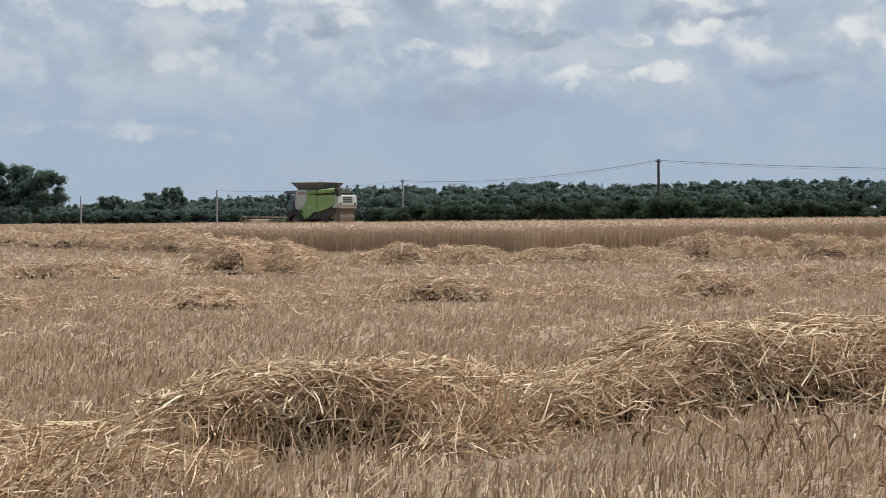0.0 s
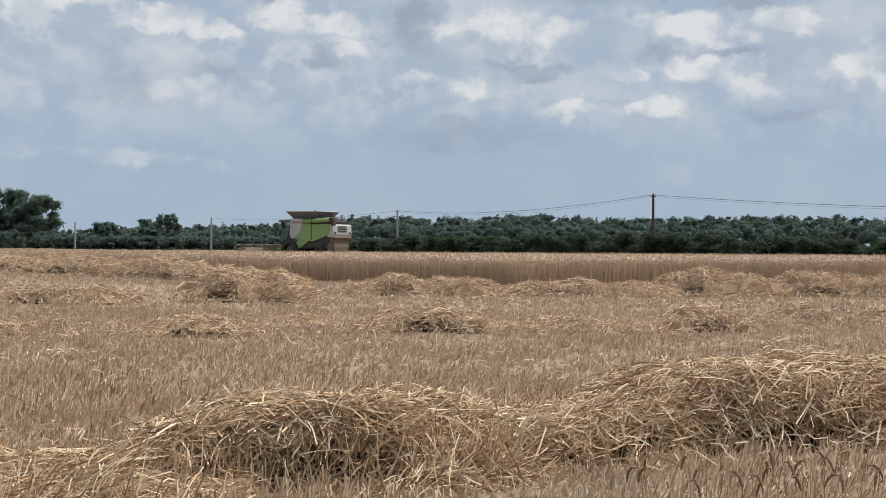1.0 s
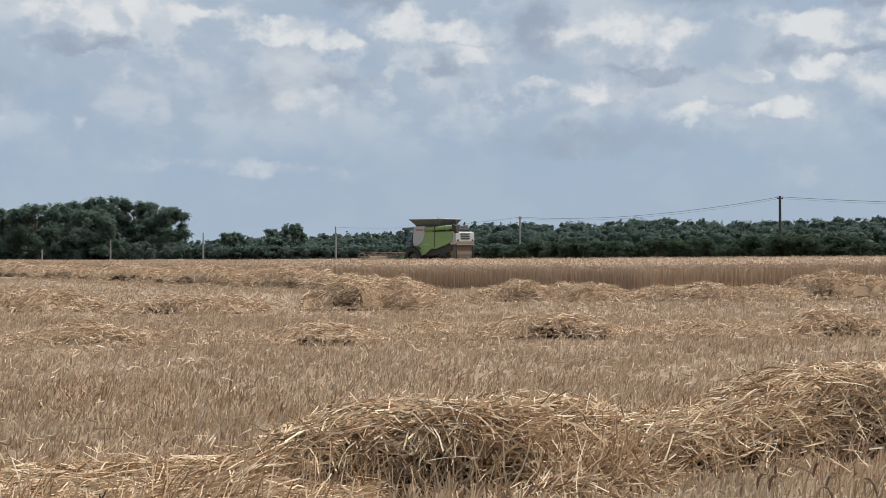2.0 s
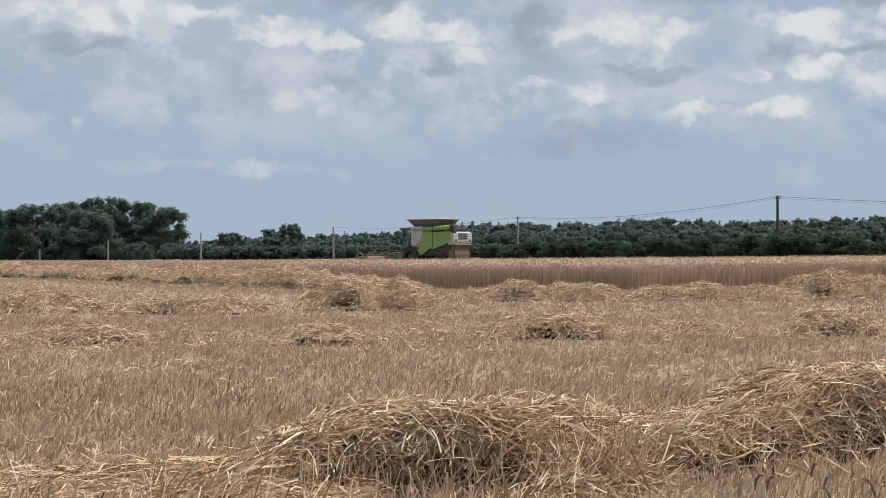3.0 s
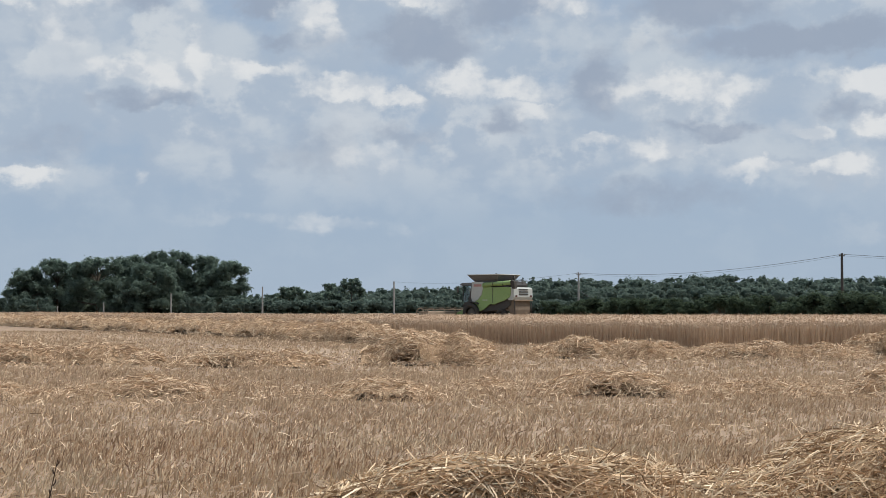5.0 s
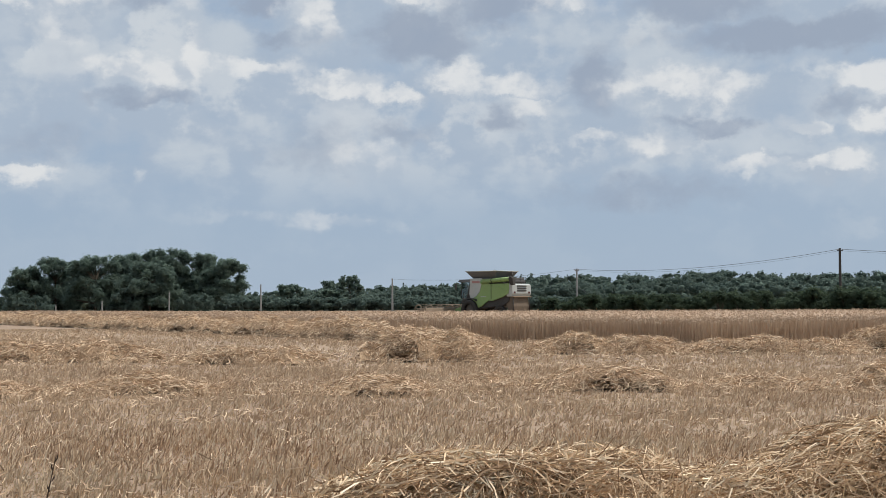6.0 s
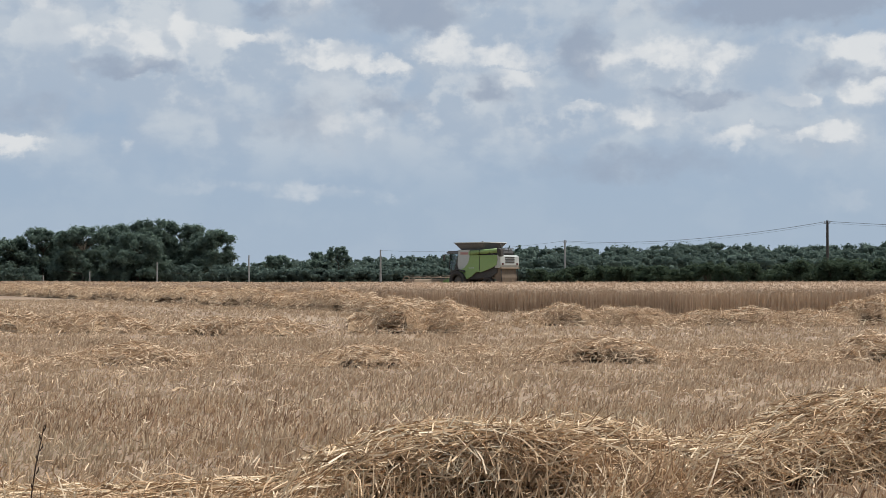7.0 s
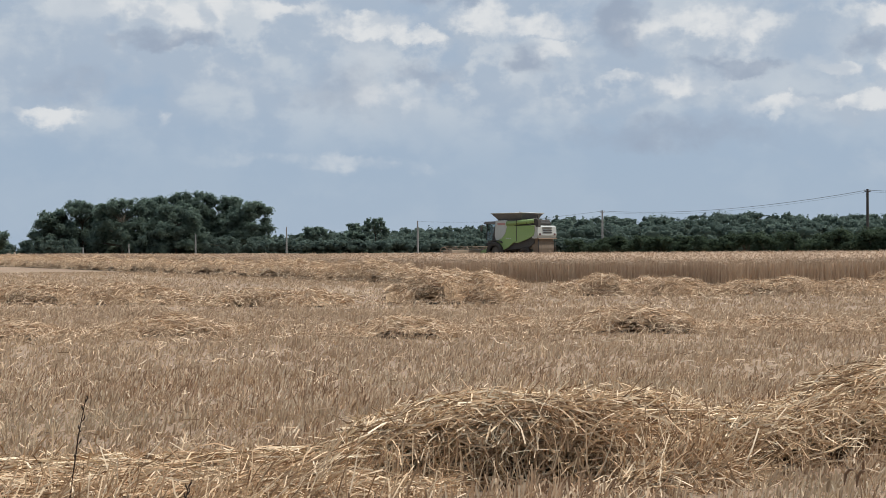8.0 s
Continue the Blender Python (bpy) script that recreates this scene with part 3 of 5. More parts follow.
def straw_heap(crest, x0, x1, front, back, count, width, length, seed, label, sides=3, rings=3, mat=None, caves=(), lift=0.03, group="", lumps=0.12):
    """A heap of a straw row, laid in locks of straws that lie alike.
    crest: rows of x, y, height; front, back: reach to either side; caves: x from, x to and depth of hollows under the front."""
    r = rng(seed)
    cx, cy, ch = (np.array(c) for c in zip(*crest))
    locks = max(8, count // 11)
    lx, lt = r.uniform(x0, x1, locks), r.uniform(-1, 1, locks)
    k = r.integers(0, locks, count)
    loose = r.random(count) < 0.38
    x = np.where(loose, r.uniform(x0, x1, count), lx[k] + r.normal(0, length * 0.22, count))
    t = np.where(loose, r.uniform(-1, 1, count), lt[k] + r.normal(0, 0.07, count))
    x, t = np.clip(x, x0, x1), np.clip(t, -1, 1)
    cave = np.zeros(count)
    for a, b, c in caves:
        m = np.clip(np.minimum(x - a, b - x) / (0.16 * (b - a)) + 0.5, 0, 1)
        cave = np.maximum(cave, c * m * m * (3 - 2 * m))
    base_y = np.interp(x, cx, cy)
    top = np.interp(x, cx, ch) * (1 + lumps * bump2(x * 2.3, t * 2.0, seed * 0.37))
    ragged = 1 + 0.15 * bump2(x * 1.6, t * 0.3, seed * 0.71 + 2) + 0.05 * r.normal(size=count)
    reach = np.where(t < 0, front * (1 - 0.22 * cave), back)
    y = base_y + t * reach * ragged
    power = np.where(t < 0, 2.4 + 4.5 * cave, 2.4)
    shape = np.where(t < 0, 0.8 - 0.35 * cave, 0.8)

    def profile(q):
        return np.maximum(1 - np.abs(np.clip(q, -1, 1)) ** power, 0) ** shape

    prof = profile(t)
    h = top * np.maximum(prof, 0.10)
    inside = np.clip((0.25 - t) / 0.35, 0, 1)
    low = h * 0.74 * cave * inside + lift
    u = r.random(count) ** 0.45
    z = low + (h - low) * u
    slope = top * (profile(t + 0.05) - profile(t - 0.05)) / (0.1 * reach)
    slope = np.clip(slope, -1.6, 1.6)
    dx = 0.1
    along = (np.interp(x + dx, cx, ch) - np.interp(x - dx, cx, ch)) / (2 * dx) * prof
    laz = np.where(r.random(locks) < 0.6, r.normal(0.15, 0.55, locks), r.uniform(0, tau, locks))
    lbend = r.normal(0, 0.08, locks)
    az = np.where(loose, r.normal(0.15, 1.0, count), laz[k] + r.normal(0, 0.2, count))
    c, s = np.cos(az), np.sin(az)
    roof = cave * (t < 0.35)
    pitch = np.arctan(c * along + s * slope) * u + r.normal(0, 0.24 if caves else 0.14, count) * (1 - 0.65 * roof)
    # a few straws hang over the front, lean in the hollow, or stick out
    hang = (t < -0.55) & (r.random(count) < 0.11 - 0.05 * cave)
    pitch = np.where(hang, r.uniform(0.45, 1.4, count), pitch)
    z = np.where(hang, top * r.uniform(0.2, 0.7, count), z)
    stick = r.random(count) < (0.035 if caves else 0.015)
    pitch = np.where(stick, r.uniform(0.3, 1.2, count), pitch)
    d = np.stack([c * np.cos(pitch), s * np.cos(pitch), np.sin(pitch)], 1)
    ln = length * r.uniform(0.45, 1.5, count) * (1 - 0.15 * roof)
    z = np.maximum(z, 0.5 * ln * np.abs(np.sin(pitch)) * 0.8 + 0.01)
    p = np.stack([x, y, z + ground_z(x, y)], 1)
    root = new("straw_heap")
    mid = (0.5 * (x0 + x1), float(np.interp(0.5 * (x0 + x1), cx, cy)))
    root.location = (*mid, float(ground_z(*mid)))
    wide = width * r.uniform(0.55, 1.4, count)
    bend = ln * np.where(loose, r.normal(0, 0.07, count), lbend[k])
    for name, pick in (("straw_cap", u > 0.62), ("straw_bed", u <= 0.62)):
        v, f = stalks(p[pick], d[pick], ln[pick], wide[pick], bend[pick], r, sides, rings, 0.75, (ln * r.normal(0, 0.028, count))[pick])
        ob = quads_object(name, v - np.array(root.location), f, mat or STRAW)
        ob.parent = root
        ob["kind"] = "stuff"
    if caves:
        shade_sheet(root, cx, cy, ch, x0, x1, front, back, caves, seed, lumps)
    tagged(root, label, "straw heap", group)
    return root


straw_heap(NEAR, -6.0, -1.9, 1.35, 0.75, 25000, 0.0100, 0.32, 21, "flattened golden straw swath lying on stubble", sides=2, rings=4, lumps=0.2)
straw_heap(NEAR, -2.1, 0.5, 0.85, 0.75, 19000, 0.0098, 0.32, 22, "arched golden straw heap with a dark hollow under it", sides=2, rings=4, caves=[(-1.7, -0.3, 1.0)])
straw_heap(NEAR, 0.12, 5.6, 0.95, 1.0, 33000, 0.0098, 0.32, 23, "long tangled golden straw heap on grey stubble", sides=2, rings=4, caves=[(0.55, 1.8, 0.75), (1.9, 3.6, 0.62), (3.7, 5.3, 0.6)])

straw_heap([(-0.26, 9.95, 0.10), (-0.05, 10.0, 0.22), (0.2, 10.1, 0.25), (0.45, 10.25, 0.20), (0.68, 10.4, 0.10)], -0.26, 0.68, 0.62, 0.6, 5600, 0.0098, 0.36, 24, "straw slumped forward between two heaps", sides=2, rings=4, lumps=0.2)


straw_heap([(-3.6, 8.7, 0.17), (-2.6, 8.75, 0.17), (-1.8, 8.95, 0.15), (-1.3, 9.1, 0.10)], -3.6, -1.3, 0.75, 0.6, 7500, 0.0082, 0.32, 26, "thin straw spill flattened before a heap", sides=2, rings=4, lumps=0.3, lift=0.02)


def hollow_straws():
    """Stiff straws that stand and lean in the mouths of the hollows."""
    r = rng(25)
    n = 650
    x = np.where(r.random(n) < 0.55, r.uniform(-1.95, 0.0, n), r.uniform(0.6, 5.0, n))
    cx, cy, ch = (np.array(c) for c in zip(*NEAR))
    y = np.interp(x, cx, cy) - r.uniform(0.42, 0.85, n)
    h = r.uniform(0.14, 0.42, n)
    lean = np.abs(r.normal(0.2, 0.35, n))
    az = r.uniform(0, tau, n)
    d = np.stack([np.cos(az) * np.sin(lean), np.sin(az) * np.sin(lean), np.cos(lean)], 1)
    p = np.stack([x, y, ground_z(x, y)], 1) + d * (h * 0.48)[:, None]
    v, f = stalks(p, d, h, 0.0080 * r.uniform(0.7, 1.4, n), h * r.normal(0, 0.1, n), r, 2, 3, 0.8)
    tagged(quads_object("loose_straw", v, f, STRAW), "stiff pale straws leaning before the hollows", "straw", kind="stuff")


hollow_straws()


def heap_row(items, seed, count, width, length, group, label):
    """items: x from, x to, distance, height, depth of the hollow in front."""
    for i, (xa, xb, y, h, c) in enumerate(items):
        q = xb - xa
        m = xa + q * (0.4 + 0.25 * ((i * 37) % 10) / 10)
        if q > 3.2:
            crest = [(xa - 0.2, y, 0.45 * h), (xa + 0.2 * q, y + 0.1, 0.8 * h), (m - 0.1 * q, y, h), (m + 0.12 * q, y, 0.78 * h), (xb - 0.22 * q, y - 0.1, 0.95 * h), (xb + 0.2, y, 0.5 * h)]
        else:
            crest = [(xa - 0.2, y, 0.06), (xa + 0.14 * q, y + 0.1, 0.5 * h), (xa + 0.33 * q, y + 0.1, 0.9 * h), (m, y, h), (xb - 0.2 * q, y - 0.1, 0.75 * h), (xb + 0.2, y, 0.08)]
        caves = [(xa + 0.42 * q, xb - 0.1 * q, c)] if q < 3.2 else [(xa + 0.24 * q, xa + 0.46 * q, c)]
        straw_heap(crest, xa, xb, 0.85, 0.8, int(count * q), width, length, seed + i, label, 2, 3, STRAW_FAR, caves, 0.03, group, 0.28)


heap_row(MID_ROW, 40, 2300, 0.0128, 0.20, "straw row across the field", "low tangled pale straw heap on stubble")
heap_row(WHEAT_ROW, 60, 1700, 0.0185, 0.25, "straw rows by the standing wheat", "raised straw heap of a row before standing wheat")


def swath_y(x):
    return float(np.interp(x, [-60, -26.6, -17.8, -12.2, -8.5, -5.0], [127, 85.5, 73.5, 66.5, 59.5, 52.0]))


def swath_h(x):
    return float(np.interp(x, [-58, -13, -11.2, -9.4, -7.8, -6.3, -5.0], [0.95, 0.93, 0.84, 0.74, 0.66, 0.58, 0.42]))


def far_row():
    xs = [-58, -48, -39, -31, -24, -18, -13, -9, -5.2]
    for i in range(8):
        a, b = xs[i] - 0.4, xs[i + 1] + 0.4
        crest = [(x, swath_y(x), swath_h(x) * (0.95 + 0.07 * sin(x * 0.9))) for x in np.linspace(a, b, 6)]
        straw_heap(crest, a, b, 1.9, 1.1, int((900 if b < -13 else 1700) * (b - a)), 0.022, 0.32, 80 + i, "long straw swath beside the standing wheat", 2, 3, STRAW_FAR,
                   [(a + 0.3, a + 0.36 * (b - a), 0.15), (a + 0.55 * (b - a), b - 0.4, 0.2)], 0.03, "straw rows by the standing wheat", 0.34)


far_row()

# ---------------------------------------------------------------- standing wheat

FAR_EDGE = 128.0


def build_wheat():
    r = rng(31)
    # dense front
    n = 62000
    x = r.uniform(-62, 46, n)
    back = r.random(n) ** 1.6 * 3.2
    y = crop_front(x) + back + 0.15 * r.normal(size=n)
    h = np.clip(r.normal(0.92, 0.06, n), 0.7, 1.1)
    lean = np.abs(r.normal(0, 0.07, n))
    az = r.uniform(0, tau, n)
    d = np.stack([np.cos(az) * np.sin(lean), np.sin(az) * np.sin(lean), np.cos(lean)], 1)
    p = np.stack([x, y, ground_z(x, y)], 1)
    stem = stalks(p + d * (h / 2)[:, None], d, h, 0.014 * r.uniform(0.6, 1.4, n), 0.05 * r.normal(size=n), r, 2, 2)
    # nodding ears
    top = p + d * h[:, None]
    el = r.uniform(0.07, 0.12, n)
    tip = r.uniform(-0.9, 0.9, n)
    ed = np.stack([np.cos(az) * np.cos(tip), np.sin(az) * np.cos(tip), np.sin(tip)], 1)
    ear = stalks(top + ed * (el * 0.4)[:, None], ed, el, 0.028 * r.uniform(0.7, 1.3, n), 0.0 * el, r, 2, 2, 0.55)
    # ears over the rest of the field
    m = 70000
    k = r.random(m) ** 1.5
    x2 = r.uniform(-75, 60, m)
    f2 = crop_front(x2)
    far = np.maximum(FAR_EDGE, f2 + 30)
    y2 = f2 + 1.0 + k * (far - f2 - 1.0)
    z2 = ground_z(x2, y2) + np.clip(r.normal(0.88, 0.05, m), 0.75, 1.08)
    tip2 = r.uniform(-0.7, 1.3, m)
    a2 = r.uniform(0, tau, m)
    e2 = np.stack([np.cos(a2) * np.cos(tip2), np.sin(a2) * np.cos(tip2), np.sin(tip2)], 1)
    tops = stalks(np.stack([x2, y2, z2], 1), e2, r.uniform(0.10, 0.22, m), 0.035 * r.uniform(0.7, 1.3, m), 0.02 * r.normal(size=m), r, 2, 2)
    v, f = joined(ear, tops)
    tagged(quads_object("wheat_ears", v, f, WHEAT), "ripe nodding ears of the standing wheat", "wheat", kind="stuff")
    tagged(quads_object("wheat_stems", *stem, STEMS), "pale dry stems of the standing wheat", "wheat", kind="stuff")
    # the closed mass of the crop behind its front rows
    xs = np.linspace(-78, 62, 281)
    fr = crop_front(xs) + 0.9
    far = np.maximum(FAR_EDGE, fr + 30)
    rows = [np.stack([xs, fr, ground_z(xs, fr) + 0.0], 1), np.stack([xs, fr + 0.05, ground_z(xs, fr) + 0.72], 1)]
    for q in np.linspace(0.012, 1, 60) ** 1.4:
        yy = fr + q * (far - fr)
        rows.append(np.stack([xs, yy, ground_z(xs, yy) + 0.84 + 0.035 * bump2(xs * 1.3, yy * 0.9, 3.0)], 1))
    rows.append(np.stack([xs, far + 0.05, ground_z(xs, far)], 1))
    v = np.concatenate(rows)
    nx, ny = len(xs), len(rows)
    i, j = np.meshgrid(np.arange(nx - 1), np.arange(ny - 1))
    a = (j * nx + i).ravel()
    tagged(quads_object("wheat_mass", v, np.stack([a, a + 1, a + nx + 1, a + nx], 1), CANOPY), "closed dry mass of the ripe wheat", "wheat", kind="stuff")


build_wheat()

# ---------------------------------------------------------------- trees and hedge


def leaf_cloud(r, centres, radii, per, size, squash=0.85, inner=0.35, outer=0.95, scatter=0.30):
    """Leaf sprays: small bent cards on the shells of lumps. Returns verts, faces."""
    ps, ns = [], []
    for c, rad in zip(centres, radii):
        n = max(6, int(per * rad * rad))
        d = unit(r.normal(size=(n, 3)))
        k = rad * (inner + outer * r.random(n) ** 0.85)
        q = np.asarray(c)[None] + d * k[:, None] * np.array([1, 1, squash])
        ps.append(q)
        ns.append(d)
    p, nrm = np.concatenate(ps), np.concatenate(ns)
    n = len(p)
    nrm = unit(nrm + scatter * r.normal(size=(n, 3)) + np.array([0, 0, 0.75]))
    a = unit(np.cross(nrm, unit(r.normal(size=(n, 3)))))
    b = np.cross(nrm, a)
    s = size * r.uniform(0.5, 1.5, n)[:, None]
    w = s * r.uniform(0.35, 0.8, n)[:, None]
    sag = nrm * s * r.uniform(-0.35, 0.1, n)[:, None]
    v = np.stack([p - a * s, p - b * w + sag * 0.4, p + a * s + sag, p + b * w + sag * 0.4], 1).reshape(-1, 3)
    f = (np.arange(n) * 4)[:, None] + np.arange(4)[None]
    return v, f


def crumbled(r, centres, radii, many, lo=0.28, hi=0.52, up=0.25):
    """Smaller tufts that break up the outsides of lumps."""
    cs, rs = [], []
    for c, rad in zip(centres, radii):
        d = unit(r.normal(size=(many, 3)) + np.array([0, -0.35, up]))
        k = rad * r.uniform(lo, hi, many)
        q = np.asarray(c)[None] + d * (rad * r.uniform(0.5, 0.85, many))[:, None] * np.array([1, 1, 0.85])
        cs.extend(q)
        rs.extend(k)
    return cs, rs


def lump_grid(n=3):
    """The faces of a finely cut cube, blown up to a ball: verts, quads."""
    vs, fs = [], []
    for axis in range(3):
        for sign in (-1, 1):
            at = len(vs)
            for i in range(n + 1):
                for j in range(n + 1):
                    p = [0.0, 0.0, 0.0]
                    p[axis], p[(axis + 1) % 3], p[(axis + 2) % 3] = sign, (2 * i / n - 1) * sign, 2 * j / n - 1
                    vs.append(p)
            for i in range(n):
                for j in range(n):
                    a = at + i * (n + 1) + j
                    fs.append((a, a + n + 1, a + n + 2, a + 1))
    return unit(np.array(vs)), np.array(fs)


def leafy_mass(r, centres, radii, scale, squash=0.85, cuts=3):
    """The dense, uneven inside of crowns, under their leaf sprays."""
    v0, f0 = lump_grid(cuts)
    vs, fs = [], []
    for i, (c, rad) in enumerate(zip(centres, radii)):
        q = 1 + 0.16 * bump2(v0[:, 0] * 2.2 + i, v0[:, 1] * 2.2 + v0[:, 2] * 1.7, i * 0.7)
        vs.append(np.asarray(c)[None] + v0 * (rad * scale * q)[:, None] * np.array([1, 1, squash]))
        fs.append(f0 + i * len(v0))
    return np.concatenate(vs), np.concatenate(fs)


def limb(bm, a, b, ra, rb, sides=7):
    a, b = Vector(a), Vector(b)
    q = (b - a).to_track_quat("Z", "Y")
    rings = []
    for p, rad in ((a, ra), (b, rb)):
        rings.append([bm.verts.new(p + q @ Vector((cos(tau * i / sides) * rad, sin(tau * i / sides) * rad, 0))) for i in range(sides)])
    for i in range(sides):
        bm.faces.new((rings[0][i], rings[0][(i + 1) % sides], rings[1][(i + 1) % sides], rings[1][i]))
    bm.faces.new(rings[1])


def tree(name, height, spread, seed, per, size, mat, label, group, lobes=26, bare=0.16, lean=0.0):
    r = rng(seed)
    root = new(name)
    bm = bmesh.new()
    trunk_top = height * 0.55
    limb(bm, (0, 0, -0.2), (lean * 0.4, 0, height * 0.22), height * 0.028, height * 0.02)
    limb(bm, (lean * 0.4, 0, height * 0.22), (lean, 0, trunk_top), height * 0.02, height * 0.010)
    centres, radii = [], []
    for i in range(lobes):
        a = tau * i / lobes * 2.4 + r.normal() * 0.5
        k = sqrt(r.random())
        z = height * (bare + (0.92 - bare) * r.random() ** 0.8)
        q = (z / height - bare) / (1 - bare)
        reach = spread * (0.35 + 0.65 * sin(pi * min(1, 0.25 + 0.72 * q))) * k
        rad = spread * r.uniform(0.22, 0.42) * (1.12 - 0.4 * q)
        z = min(z, height - rad * 0.8)
        c = (lean + cos(a) * reach, sin(a) * reach, z)
        centres.append(c)
        radii.append(rad)
        if i % 2 == 0:
            limb(bm, (lean * 0.6, 0, min(z * 0.7, trunk_top)), c, height * 0.009, height * 0.003, 5)
    part("trunk", bm, BARK, root, "dark furrowed trunk and limbs")
    tufts, sizes = crumbled(r, centres, radii, 9)
    v, f = joined(leaf_cloud(r, tufts, sizes, per, size, 0.8, 0.15, 0.95), leaf_cloud(r, centres, radii, 18, size, 0.85, 0.25, 0.72), leafy_mass(r, centres, radii, 0.5))
    crown = quads_object("crown", v, f, mat)
    crown.parent = root
    tagged(root, label, "tree", group)
    return root


def stand(ob, u, dist, turn=0.0, z=None):
    x = u * dist
    ob.matrix_basis = pose(x, dist, float(ground_z(x, dist)) if z is None else z, 0, 0, turn)
    return ob


def build_trees():
    clump = "tree clump at the field end"
    lab = "tall dark green broadleaf tree beyond the field"
    D = 430
    # side slope, height, spread, distance
    spec = [(-0.428, 14.5, 7.5, 430), (-0.405, 17.2, 9.0, 436), (-0.375, 17.3, 9.5, 426), (-0.347, 18.4, 9.5, 440), (-0.322, 19.9, 10.0, 434), (-0.300, 18.7, 9.5, 440), (-0.281, 16.2, 8.4, 430), (-0.39, 14.0, 9.0, 446), (-0.335, 15.0, 9.0, 420)]
    for i, (u, h, s, d) in enumerate(spec):
        stand(tree("broadleaf_tree", h, s, 300 + i, 22, 0.30, HAZED_LEAF, lab, clump, 64, 0.04), u, d, 40 * i)
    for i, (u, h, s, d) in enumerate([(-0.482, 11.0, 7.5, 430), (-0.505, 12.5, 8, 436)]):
        stand(tree("broadleaf_tree", h, s, 320 + i, 22, 0.32, HAZED_LEAF, "dark green tree at the field edge", clump, 26, 0.1), u, d)
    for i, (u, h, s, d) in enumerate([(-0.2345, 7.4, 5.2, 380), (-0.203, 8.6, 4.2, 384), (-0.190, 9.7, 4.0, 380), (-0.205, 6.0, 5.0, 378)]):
        stand(tree("round_tree", h, s, 330 + i, 34, 0.26, HAZED_LEAF, "rounded dark green tree on the skyline", "small skyline trees", 34, 0.0), u, d)
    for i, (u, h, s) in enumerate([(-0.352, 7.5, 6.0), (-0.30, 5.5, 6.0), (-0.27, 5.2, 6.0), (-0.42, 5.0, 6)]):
        stand(tree("understorey_bush", h, s, 340 + i, 24, 0.32, HAZED_LEAF_FAR, "grey-green bush in front of taller trees", clump, 18, 0.02), u, 418)


def build_woods():
    """The far woods: many crowns on gently climbing land."""
    r = rng(350)
    centres, radii = [], []
    for i in range(1500):
        dist = 395 + 105 * r.random()
        u = r.uniform(-0.52, 0.42)
        line = np.interp(u, [-0.5, -0.26, -0.235, -0.17, -0.13, -0.06, 0.02, 0.057, 0.10, 0.15, 0.18, 0.24, 0.30, 0.42],
                         [0.006, 0.009, 0.0105, 0.0125, 0.0135, 0.0195, 0.0197, 0.0222, 0.0200, 0.0196, 0.0206, 0.0224, 0.0212, 0.021])
        if u < -0.25 and dist < 475:
            continue
        k = np.interp(dist, [395, 440, 470, 500], [0.60, 0.88, 1.00, 1.03])
        h = 1.6 + (line + 0.0018) * k * dist * r.uniform(0.94, 1.02)
        rad = 1.6 + 2.6 * r.random() ** 2
        x, y = u * dist, dist
        for q in range(3):
            centres.append((x + r.normal() * rad * 1.3, y + r.normal() * rad * 0.5, max(0.8, h - rad * (0.75 + 0.8 * q) - abs(r.normal()) * 0.4)))
            radii.append(rad * r.uniform(0.7, 1.1))
    # low scrub before the trees
    for i in range(330):
        dist = 366 + 8 * r.random()
        u = r.uniform(-0.275, -0.035)
        rad = r.uniform(1.0, 1.9)
        h = 1.6 + 0.0052 * dist * r.uniform(0.75, 1.15)
        for z in (h - rad * 0.6, h * 0.5):
            centres.append((u * dist + r.normal() * rad * 0.5, dist + r.normal(), max(0.6, z)))
            radii.append(rad * r.uniform(0.8, 1.1))
    tufts, sizes = crumbled(r, centres, radii, 5, 0.3, 0.5, 0.6)
    v, f = joined(leaf_cloud(r, tufts, sizes, 6.5, 0.36, 0.6, 0.2, 0.8, 0.14), leaf_cloud(r, centres, radii, 5, 0.42, 0.62, 0.5, 0.4, 0.14), leafy_mass(r, centres, radii, 0.66, 0.62, 2))
    ob = quads_object("woods", v, f, HAZED_LEAF_FAR)
    tagged(ob, "distant green mixed woodland, haze put into its leaf colour", "woods", kind="stuff")
    # conifer tips over the canopy
    for i, (u, v_, w) in enumerate([(-0.078, 0.0245, 1.2), (-0.070, 0.0225, 1.0), (-0.063, 0.0228, 1.0), (-0.045, 0.0222, 0.9), (-0.038, 0.0218, 0.8), (0.083, 0.0222, 0.9), (0.1, 0.0218, 0.9), (0.106, 0.022, 0.9), (-0.16, 0.0165, 1.0), (-0.152, 0.0168, 1.0), (0.125, 0.022, 1.0), (0.1335, 0.022, 1.2)]):
        root = new("conifer")
        h = 1.6 + (v_ - 0.0009) * 470
        bm = bmesh.new()
        limb(bm, (0, 0, 0), (0, 0, h * 0.97), 0.22, 0.04)
        part("trunk", bm, BARK, root)
        cs = [(0, 0, h - 0.3 - 0.6 * q) for q in range(9)]
        vv, ff = leaf_cloud(r, cs, [w * (0.2 + 0.13 * q) for q in range(9)], 50, 0.32)
        crown = quads_object("crown", vv, ff, HAZED_LEAF_FAR)
        crown.parent = root
        tagged(root, "pointed dark conifer rising from the woods", "tree", "conifers in the woods")
        stand(root, u, 470, 0, 0.0)


def hedge_y(u):
    return np.interp(u, [-0.06, -0.03, 0.0, 0.06, 0.12, 0.2, 0.3, 0.42], [238, 222, 205, 178, 158, 140, 128, 120])


